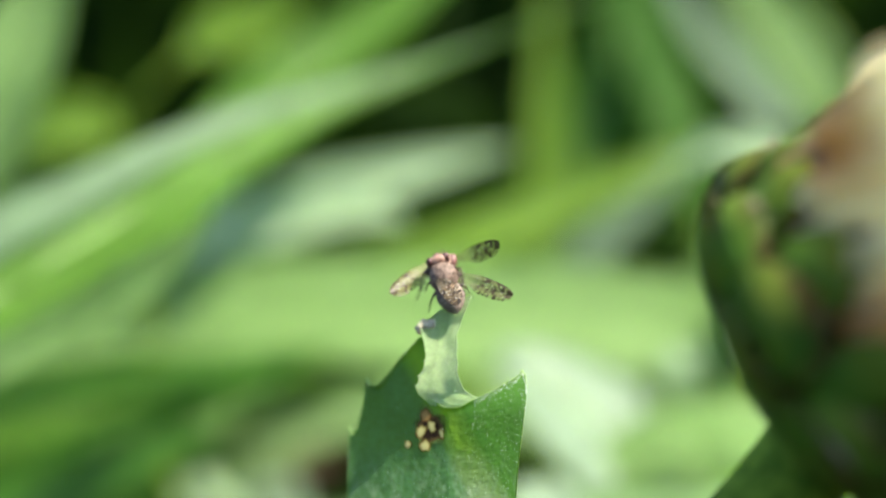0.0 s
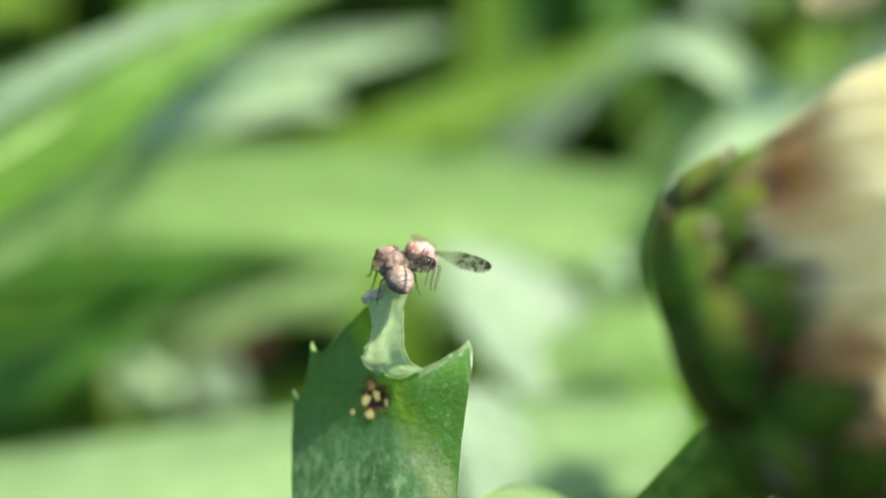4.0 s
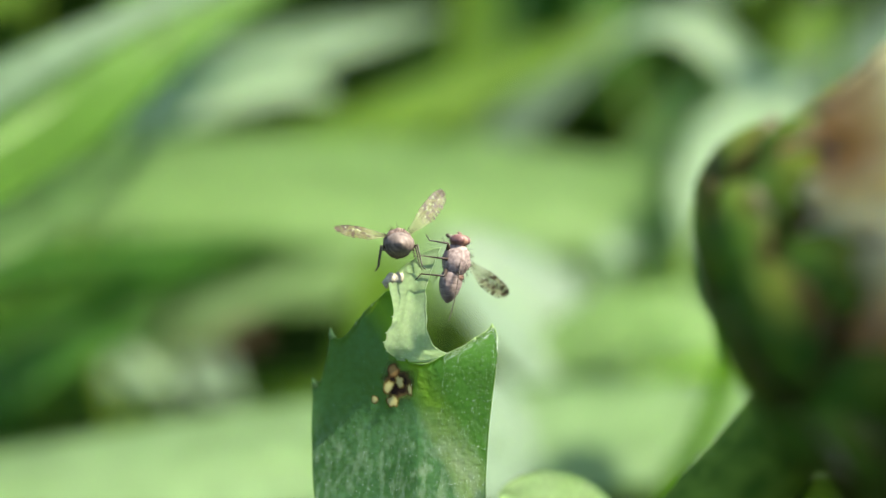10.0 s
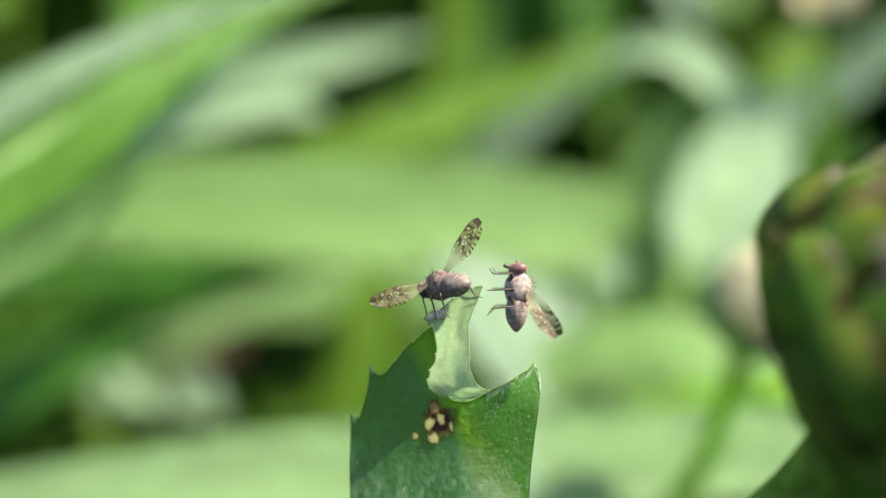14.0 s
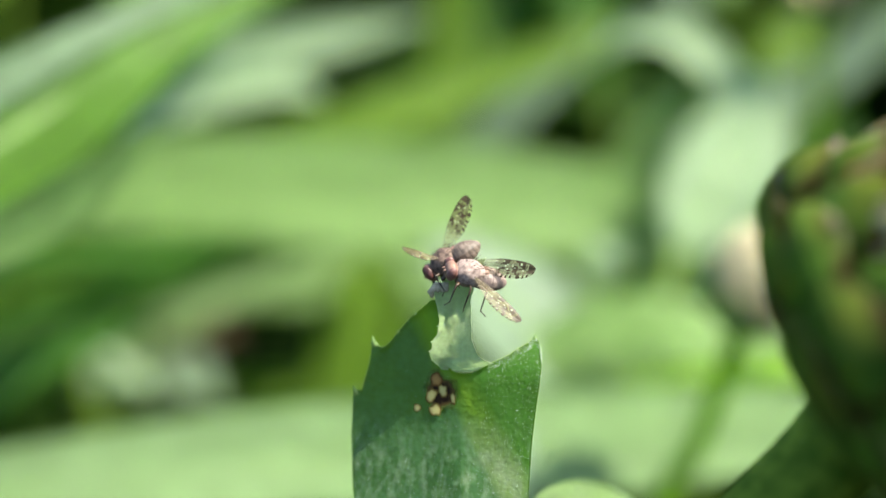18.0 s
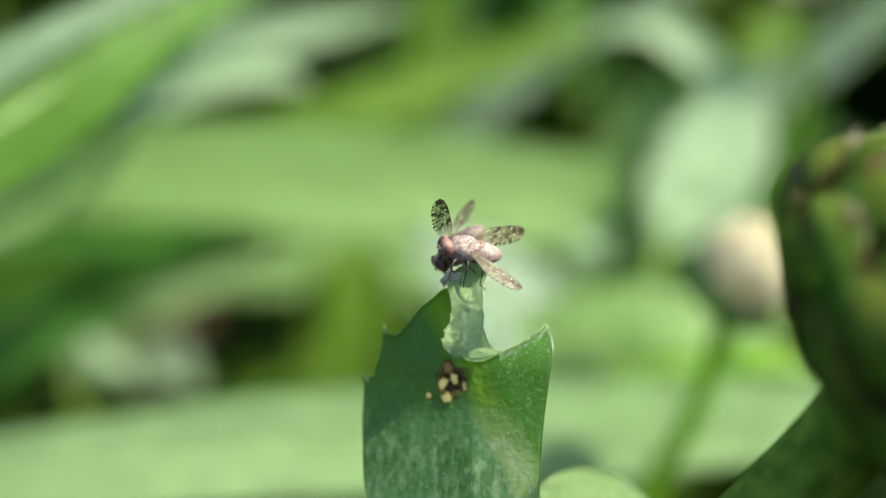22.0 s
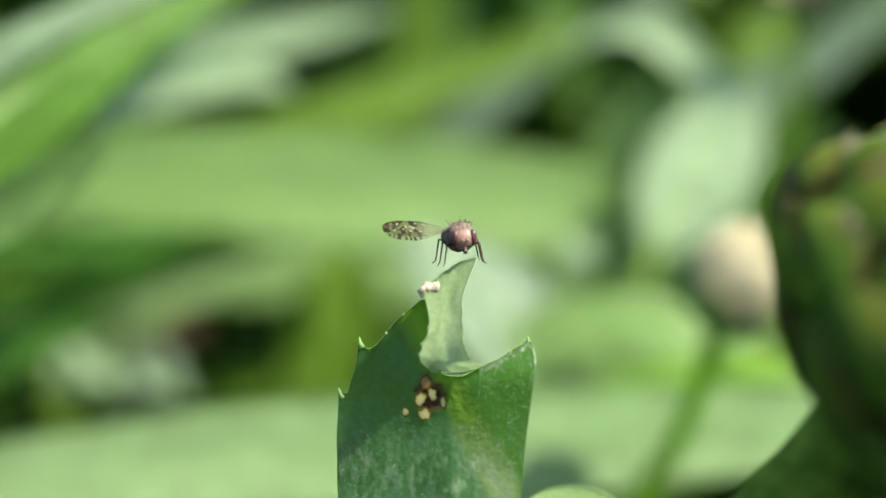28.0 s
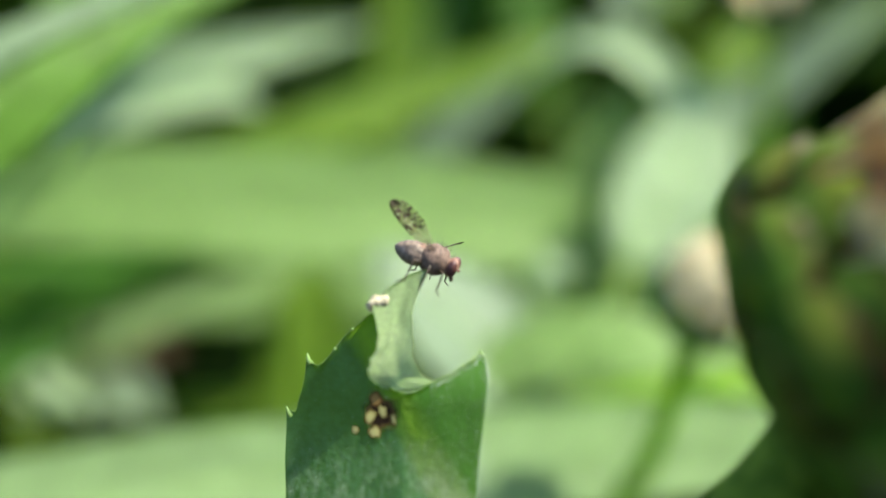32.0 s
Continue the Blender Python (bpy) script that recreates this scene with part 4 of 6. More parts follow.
blade("broad_leaf", "pale green young leaf of the same stem", "leaf", [(0.0138, 0.0016, 0.2067), (0.0116, 0.0027, 0.2092), (0.0091, 0.0033, 0.2107), (0.0063, 0.0038, 0.2115)], 0.0058, (0.15, -0.8, 0.5), M_YOUNG, (-0.002, -0.005, 0), fold=0.0, wave=0.02, leafy=True, seed=21, group="young leaves")


# ---- flower buds ----
def flower_bud(name, label, centre, axis, size, stem_pts, stem_r, open_rays, seed=0, skin=None, scales=None):
    rng = random.Random(seed)
    scales = scales or M_BRACT_EDGED
    axis = Vector(axis).normalized()
    turn = axis.to_track_quat("Z", "Y").to_matrix().to_4x4()
    ob = thing(name, label, "flower bud", None, "flower buds")
    m = Matrix.Translation(centre) @ turn
    prof = [(-9.0, 2.0), (-8.7, 5.2), (-7.2, 8.2), (-5.0, 9.8), (-1.8, 9.9), (1.0, 9.7), (3.6, 9.6), (5.5, 9.1)]

    def radius(a):
        for (a0, r0), (a1, r1) in zip(prof, prof[1:]):
            if a <= a1:
                f = max(0, (a - a0) / (a1 - a0))
                return r0 + (r1 - r0) * f
        return prof[-1][1]

    def at(a, ang, lift=0.0):
        r = radius(a) + lift
        return m @ (Vector((r * math.cos(ang), r * math.sin(ang), a)) * MM * size)

    part("receptacle", sheet(lambda u, v: at(-9.0 + 9 * v, u * 2 * math.pi, -1.0), 40, 16), M_BRACT if skin is None else scales, ob)
    for row, (lo, hi, n, wide, lift) in enumerate(((-9.0, -5.2, 9, 0.98, 0.2), (-8.0, -2.4, 10, 0.98, -0.25), (-5.6, 1.4, 12, 0.96, -0.75))):
        for k in range(n):
            mid = 2 * math.pi * (k + 0.5 * (row % 2) + rng.uniform(-0.16, 0.16)) / n
            top = hi + rng.uniform(-0.6, 0.6)
            half = math.pi / n * wide * rng.uniform(0.9, 1.1)
            curl = rng.uniform(0.0, 0.2)
            skew = rng.uniform(-0.12, 0.12)

            def fn(u, v):
                w = half * (0.8 + 0.3 * math.sin(v * math.pi * 0.9)) * math.sqrt(max(0.02, 1 - max(0, (v - 0.5) / 0.5) ** 2.6))
                a = lo + (top - lo) * v
                across = math.sin(u * math.pi) ** 0.8
                ragged = 0.12 * noise.noise(Vector((u * 5, v * 5, k + 31 * row)))
                return at(a, mid + (u * 2 - 1) * w + skew * v * half, lift + 0.95 * across * (0.35 + 0.65 * math.sin(min(1, v * 1.1) * math.pi * 0.8)) + curl * max(0, v - 0.45) ** 1.5 * 1.6 + ragged)

            part("bract", sheet(fn, 10, 12, 0.00028 * size), M_BRACT_TOP if skin is None and row == 2 else scales, ob)
            if skin is None and row == 2:

                def frill(u, v):
                    w = half * math.sqrt(max(0.02, 1 - 0.8 * abs(u * 2 - 1) ** 2.2))
                    a = top - 2.2 * abs(u * 2 - 1) ** 2.4 + (0.3 + 0.55 * v) * (1 + 0.5 * noise.noise(Vector((u * 6, k, row * 3))))
                    crimp = 0.28 * noise.noise(Vector((u * 14, v * 3, k + 9 * row)))
                    return at(a - 0.7, mid + (u * 2 - 1) * 0.85 * w + skew * half, lift + 0.55 + curl * 0.5 + crimp + 0.25 * v)

                part("dry_margin", sheet(frill, 14, 3, 0.00008 * size), M_PAPERY, ob, "papery whitish dry margin")
    barrel = ((-2.0, 9.1), (2.6, 9.7), (4.2, 10.2), (7.0, 9.7), (10.0, 8.3), (12.0, 6.3), (14.0, 2.5))

    def girth(a):
        for (a0, r0), (a1, r1) in zip(barrel, barrel[1:]):
            if a <= a1:
                f = (a - a0) / (a1 - a0)
                return r0 + (r1 - r0) * f
        return 2.5

    for k in range(open_rays):
        ang = 2 * math.pi * (k + rng.uniform(-0.2, 0.2)) / open_rays
        reach = rng.uniform(13.6, 15.8)
        inner = 0.28 * (k % 2)
        wid = 2 * math.pi / open_rays * rng.uniform(0.6, 0.72)
        bow = rng.uniform(-0.12, 0.12)

        def fn(u, v):
            a = -2.0 + reach * v
            b = ang + (u * 2 - 1) * wid * (1 - 0.2 * v * v) + bow * v * wid * 3 + 0.5 * v
            r = girth(a) - inner + 0.6 * math.sin(u * math.pi) + 0.12 * math.cos(u * math.pi * 6)
            return m @ (Vector((r * math.cos(b), r * math.sin(b), a)) * MM * size)

        part("ray_floret", sheet(fn, 12, 16, 0.0002 * size), M_PETAL if skin is None else M_PETAL_PALE, ob)
    line = catmull(stem_pts, 40)
    part("stem", tube(line, [stem_r * (1.15 - 0.1 * min(1, i / 8)) for i in range(41)], 28, None, 0.09), skin or M_STEM, ob)
    bm = bmesh.new()
    for _ in range(260):
        k = rng.randint(1, 16)
        t = (line[k + 1] - line[k]).normalized()
        side = t.orthogonal().normalized()
        side = (Matrix.Rotation(rng.uniform(0, 6.283), 3, t) @ side)
        p = line[k].lerp(line[k + 1], rng.random()) + side * stem_r
        q = p + (side + t * rng.uniform(-0.5, 0.5)) * stem_r * rng.uniform(0.05, 0.14)
        tube([p, q], [stem_r * 0.010, stem_r * 0.004], 3, bm)
    tagged(part("stem_hairs", bm, M_HAIR, ob, "fine pale hairs"), kind="stuff")
    return ob


def edged(base, rim, name, olive, dried):
    """Bract tissue whose thin margin has dried to brown."""
    mat, tree, bsdf, out = nodes_of(name)
    tc = tree.nodes.new("ShaderNodeTexCoord")
    sep = tree.nodes.new("ShaderNodeSeparateXYZ")
    tree.links.new(tc.outputs["UV"], sep.inputs[0])
    nz = noise_of(tree, 350, 3.0)
    body = ramp(tree, nz, ((0.3, base[0]), (0.7, base[1])))
    dry_tip = ramp(tree, noise_of(tree, 300, 2.0), ((0.42 - 0.4 * dried, (0, 0, 0)), (0.62 - 0.4 * dried, (1, 1, 1))))
    side = ramp(tree, sep.outputs["X"], ((0.06, (1, 1, 1)), (0.19, (0, 0, 0)), (0.81, (0, 0, 0)), (0.94, (1, 1, 1))))
    keel = ramp(tree, sep.outputs["X"], ((0.42, (0, 0, 0)), (0.5, (0.55, 0.55, 0.55)), (0.58, (0, 0, 0))))
    body = mix(tree, keel, body, (0.13, 0.24, 0.04))
    blot = ramp(tree, noise_of(tree, 260, 3.0), ((0.40, (0, 0, 0)), (0.62, (1, 1, 1))))

    def both(p, q):
        node = tree.nodes.new("ShaderNodeMath")
        node.operation = "MULTIPLY"
        tree.links.new(p, node.inputs[0])
        tree.links.new(q, node.inputs[1])
        return node.outputs[0]

    worn = ramp(tree, noise_of(tree, 420, 2.0), ((0.30, (0, 0, 0)), (0.5, (1, 1, 1))))
    high = ramp(tree, sep.outputs["Y"], ((0.42, (0, 0, 0)), (0.7, (1, 1, 1))))
    col = mix(tree, both(high, blot), body, olive)
    col = mix(tree, both(side, worn), col, rim)
    tip = ramp(tree, sep.outputs["Y"], ((0.80, (0, 0, 0)), (0.88, (1, 1, 1))))
    col = mix(tree, both(tip, worn), col, rim)
    pale = ramp(tree, sep.outputs["Y"], ((0.90, (0, 0, 0)), (0.97, (1, 1, 1))))
    tree.links.new(mix(tree, both(pale, dry_tip), col, (0.62, 0.50, 0.42)), bsdf.inputs["Base Color"])
    bsdf.inputs["Roughness"].default_value = 0.6
    bsdf.inputs["Specular IOR Level"].default_value = 0.18
    bump(tree, bsdf, nz, 0.0001)
    tr = tree.nodes.new("ShaderNodeBsdfTranslucent")
    tr.inputs["Color"].default_value = (0.32, 0.46, 0.04, 1)
    ms = tree.nodes.new("ShaderNodeMixShader")
    ms.inputs[0].default_value = 0.14
    tree.links.new(bsdf.outputs[0], ms.inputs[1])
    tree.links.new(tr.outputs[0], ms.inputs[2])
    tree.links.new(ms.outputs[0], out.inputs[0])
    return mat


def floret_material():
    """Cream florets, yellow to brown towards the base, streaked lengthwise."""
    mat, tree, bsdf, out = nodes_of("closed_florets")
    tc = tree.nodes.new("ShaderNodeTexCoord")
    sep = tree.nodes.new("ShaderNodeSeparateXYZ")
    tree.links.new(tc.outputs["UV"], sep.inputs[0])
    streak = noise_of(tree, 6.0, 3.0, (4.0, 0.6, 1), "UV")
    cream = ramp(tree, streak, ((0.28, (0.56, 0.48, 0.15)), (0.40, (0.84, 0.79, 0.44)), (0.52, (0.93, 0.90, 0.68)), (0.66, (0.95, 0.94, 0.80))))
    stain = ramp(tree, noise_of(tree, 180, 3.0), ((0.42, (0, 0, 0)), (0.58, (1, 1, 1))))
    low = ramp(tree, sep.outputs["Y"], ((0.20, (1, 1, 1)), (0.42, (0, 0, 0))))
    m = tree.nodes.new("ShaderNodeMath")
    m.operation = "MULTIPLY"
    tree.links.new(stain, m.inputs[0])
    tree.links.new(low, m.inputs[1])
    col = mix(tree, m.outputs[0], cream, (0.56, 0.29, 0.06))
    tree.links.new(col, bsdf.inputs["Base Color"])
    bsdf.inputs["Roughness"].default_value = 0.6
    bump(tree, bsdf, streak, 0.0003)
    tr = tree.nodes.new("ShaderNodeBsdfTranslucent")
    tree.links.new(col, tr.inputs["Color"])
    ms = tree.nodes.new("ShaderNodeMixShader")
    ms.inputs[0].default_value = 0.68
    tree.links.new(bsdf.outputs[0], ms.inputs[1])
    tree.links.new(tr.outputs[0], ms.inputs[2])
    tree.links.new(ms.outputs[0], out.inputs[0])
    return mat


M_PAPERY = plant("papery_margin", (0.18, 0.09, 0.035), (0.72, 0.62, 0.50), 520, 2600, 0.6, 0.3, (0.6, 0.42, 0.3))
M_PETAL = floret_material()
M_PETAL_PALE = plant("young_florets", (0.84, 0.78, 0.58), (0.93, 0.90, 0.74), 500, 2500, 0.6, 0.5, (0.95, 0.88, 0.66))
M_BRACT_EDGED = edged(((0.042, 0.11, 0.012), (0.15, 0.32, 0.036)), (0.085, 0.045, 0.02), "bract_brown_edged", (0.20, 0.25, 0.035), 0.0)
M_BRACT_TOP = edged(((0.04, 0.105, 0.012), (0.13, 0.29, 0.032)), (0.16, 0.055, 0.022), "bract_dry_tipped", (0.26, 0.28, 0.03), 1.0)
flower_bud("flower_bud", "large closed daisy bud, cream florets in brown-edged green bracts", (0.0248, -0.0121, 0.2324), (0.762, -0.292, 0.574), 0.92,
           [(0.0218, -0.0095, 0.2268), (0.0204, -0.0091, 0.2230), (0.0162, -0.0093, 0.2174), (0.0136, -0.0079, 0.2124), (0.0095, -0.001, 0.19), (0.008, 0.0, 0.1), (0.01, 0.0, 0.0)], 0.00215, 34, 3)
flower_bud("flower_bud", "small young daisy bud with cream top, out of focus behind", (0.0353, 0.0597, 0.2036), (0.45, -0.30, 0.80), 0.51,
           [(0.0352, 0.0610, 0.1999), (0.0335, 0.0610, 0.1907), (0.0307, 0.0610, 0.1810), (0.0280, 0.0610, 0.1724), (0.02, 0.06, 0.1), (0.02, 0.06, 0.0)], 0.0011, 14, 5, M_YELLOW, M_LEVEL)
flower_bud("flower_bud", "small pale daisy bud far behind the others", (0.0646, 0.1382, 0.2256), (-0.2, -0.4, 0.9), 0.5,
           [(0.065, 0.140, 0.222), (0.068, 0.142, 0.2), (0.075, 0.145, 0.1), (0.075, 0.145, 0.0)], 0.0011, 14, 6, M_BLADE_Y, M_BLADE_B)


# ---- flies ----
def fly(label, chest, belly_skin, eye_skin, stout, size):
    """A fly of about four millimetres: head towards +x, back towards +z."""
    ob = thing("fruit_fly", label, "fly", None, "fruit flies")
    part("thorax", lump((0, 0, 0), (0.00098, 0.0007 * stout, 0.0007 * stout), None, 26, 18, 0.10), chest, ob)
    part("scutellum", lump((-0.00085, 0, 0.00028 * stout), (0.0003, 0.00034 * stout, 0.00022), None, 12, 8, 0.05), M_HEAD, ob)

    def belly(u, v):
        a = u * 2 * math.pi
        x = -0.6 - 1.75 * v
        r = 0.66 * stout * math.sin(min(0.999, 0.25 + v * 0.749) * math.pi) ** 0.62
        r *= 1 + 0.025 * abs(math.sin(v * 17.4))
        return Vector((x, r * math.cos(a) * (1 + 0.04 * noise.noise(Vector((v * 4, a, 3)))), -0.12 - 0.1 * v + r * 0.82 * math.sin(a))) * MM

    part("abdomen", sheet(belly, 20, 24), belly_skin, ob)
    head = part("head", lump((0.00106, 0, 0.00002), (0.00036, 0.00056 * stout, 0.00046 * stout), None, 18, 12, 0.03), M_HEAD, ob)
    for s in (1, -1):
        part("eye", lump((0.00112, s * 0.00041 * stout, 0.0001), (0.0003, 0.00024, 0.00038 * stout), None, 16, 12), eye_skin, head, "reddish brown eye")
        part("antenna", tube([(0.00136, s * 0.0001, 0.0001), (0.00148, s * 0.00012, 0.00002), (0.00154, s * 0.00014, -0.00008)], [0.00004, 0.00006, 0.00003], 6), M_HEAD, head)
    part("proboscis", tube([(0.0012, 0, -0.0003), (0.00125, 0, -0.00062), (0.00135, 0, -0.0007)], [0.00013, 0.0001, 0.00012], 8), M_LEG, head)
    for s in (1, -1):
        for x, reach, ahead in ((0.45, 0.82, 0.9), (0.0, 0.95, 0.05), (-0.4, 1.0, -0.9)):
            hip = Vector((x, s * 0.4, -0.45))
            knee = hip + Vector((ahead * 0.55, s * 0.65, 0.25)) * reach
            heel = knee + Vector((ahead * 0.05, s * 0.22, -1.22)) * reach
            toe = heel + Vector((ahead * 0.4, s * 0.15, -0.22)) * reach
            pts = [hip, hip.lerp(knee, 0.5) + Vector((0, 0, 0.06)), knee, knee.lerp(heel, 0.5), heel, heel.lerp(toe, 0.5), toe]
            part("leg", tube([p * MM for p in pts], [0.00009, 0.00012, 0.00006, 0.000045, 0.000035, 0.000028, 0.000022], 7), M_LEG, ob)
    bm = bmesh.new()
    rng = random.Random(8)
    for _ in range(38):
        d = Vector((rng.uniform(-1, 1), rng.uniform(-0.8, 0.8), rng.uniform(0.3, 1))).normalized()
        p = Vector((d.x * 0.93, d.y * 0.69 * stout, d.z * 0.69 * stout))
        q = p + (d + Vector((-0.7, 0, 0.1))).normalized() * rng.uniform(0.22, 0.5)
        tube([p * MM, q * MM], [0.000016, 0.000006], 3, bm)
    tagged(part("bristles", bm, M_LEG, ob), kind="stuff")
    wings = []
    for s in (1, -1):

        def fn(u, v):
            wide = 1.1 * (0.16 + 0.84 * min(1, max(0, v - 0.05) / 0.42) ** 0.9)
            wide *= math.sqrt(max(0.0, 1 - (max(0, v - 0.62) / 0.385) ** 2.4))
            x = (0.36 - u) * wide
            return Vector((x, s * 3.9 * v, 0.022 * math.sin(u * 9) + 0.10 * math.sin(v * 3))) * MM

        wing = part("wing", sheet(fn, 12, 24), M_WING, ob, "clear wing mottled with dark brown")
        wing.matrix_basis = pose(0.000055, s * 0.000528, 0.00044)
        for u0, u1 in ((0.02, 0.02), (0.28, 0.2), (0.42, 0.45), (0.55, 0.72), (0.7, 0.98)):
            pts = [fn(u0 + (u1 - u0) * i / 8, i / 8 * 0.96) + Vector((0, 0, 0.00001)) for i in range(9)]
            part("vein", tube(pts, [0.000014 - 0.000001 * i for i in range(9)], 4), M_LEG, wing)
        wings.append(wing)
    for o in ob.children_recursive:
        winged = o.name.startswith(("wing", "vein"))
        o.data.transform(Matrix.Scale(1.0 if winged else size, 4))
    return ob, wings


fly_one, wings_one = fly("greyish brown fruit fly with mottled wings on the curled leaf tip", M_THORAX, M_ABDOMEN, M_EYE, 1.25, 1.0)
fly_two, wings_two = fly("pinkish grey fruit fly with mottled wings facing the other fly", M_THORAX_PALE, M_ABDOMEN_PALE, M_EYE_PALE, 1.1, 1.08)


def stand(x, y, z, ahead, up):
    """A fly's pose: its place, the way its head points and the way its back looks."""
    a = Vector(ahead).normalized()
    u = Vector(up)
    u = (u - a * u.dot(a)).normalized()
    m = Matrix((a, u.cross(a), u)).transposed().to_4x4()
    m.translation = (x, y, z)
    return m


def spread(side, out, face):
    """A wing's pose on its fly: the way it points and the way its upper face looks; side is 1 or -1."""
    b = Vector(out).normalized() * side
    n = Vector(face)
    n = (n - b * n.dot(b)).normalized()
    m = Matrix((b.cross(n), b, n)).transposed().to_4x4()
    m.translation = (0.000055, side * 0.000528, 0.00044)
    return m


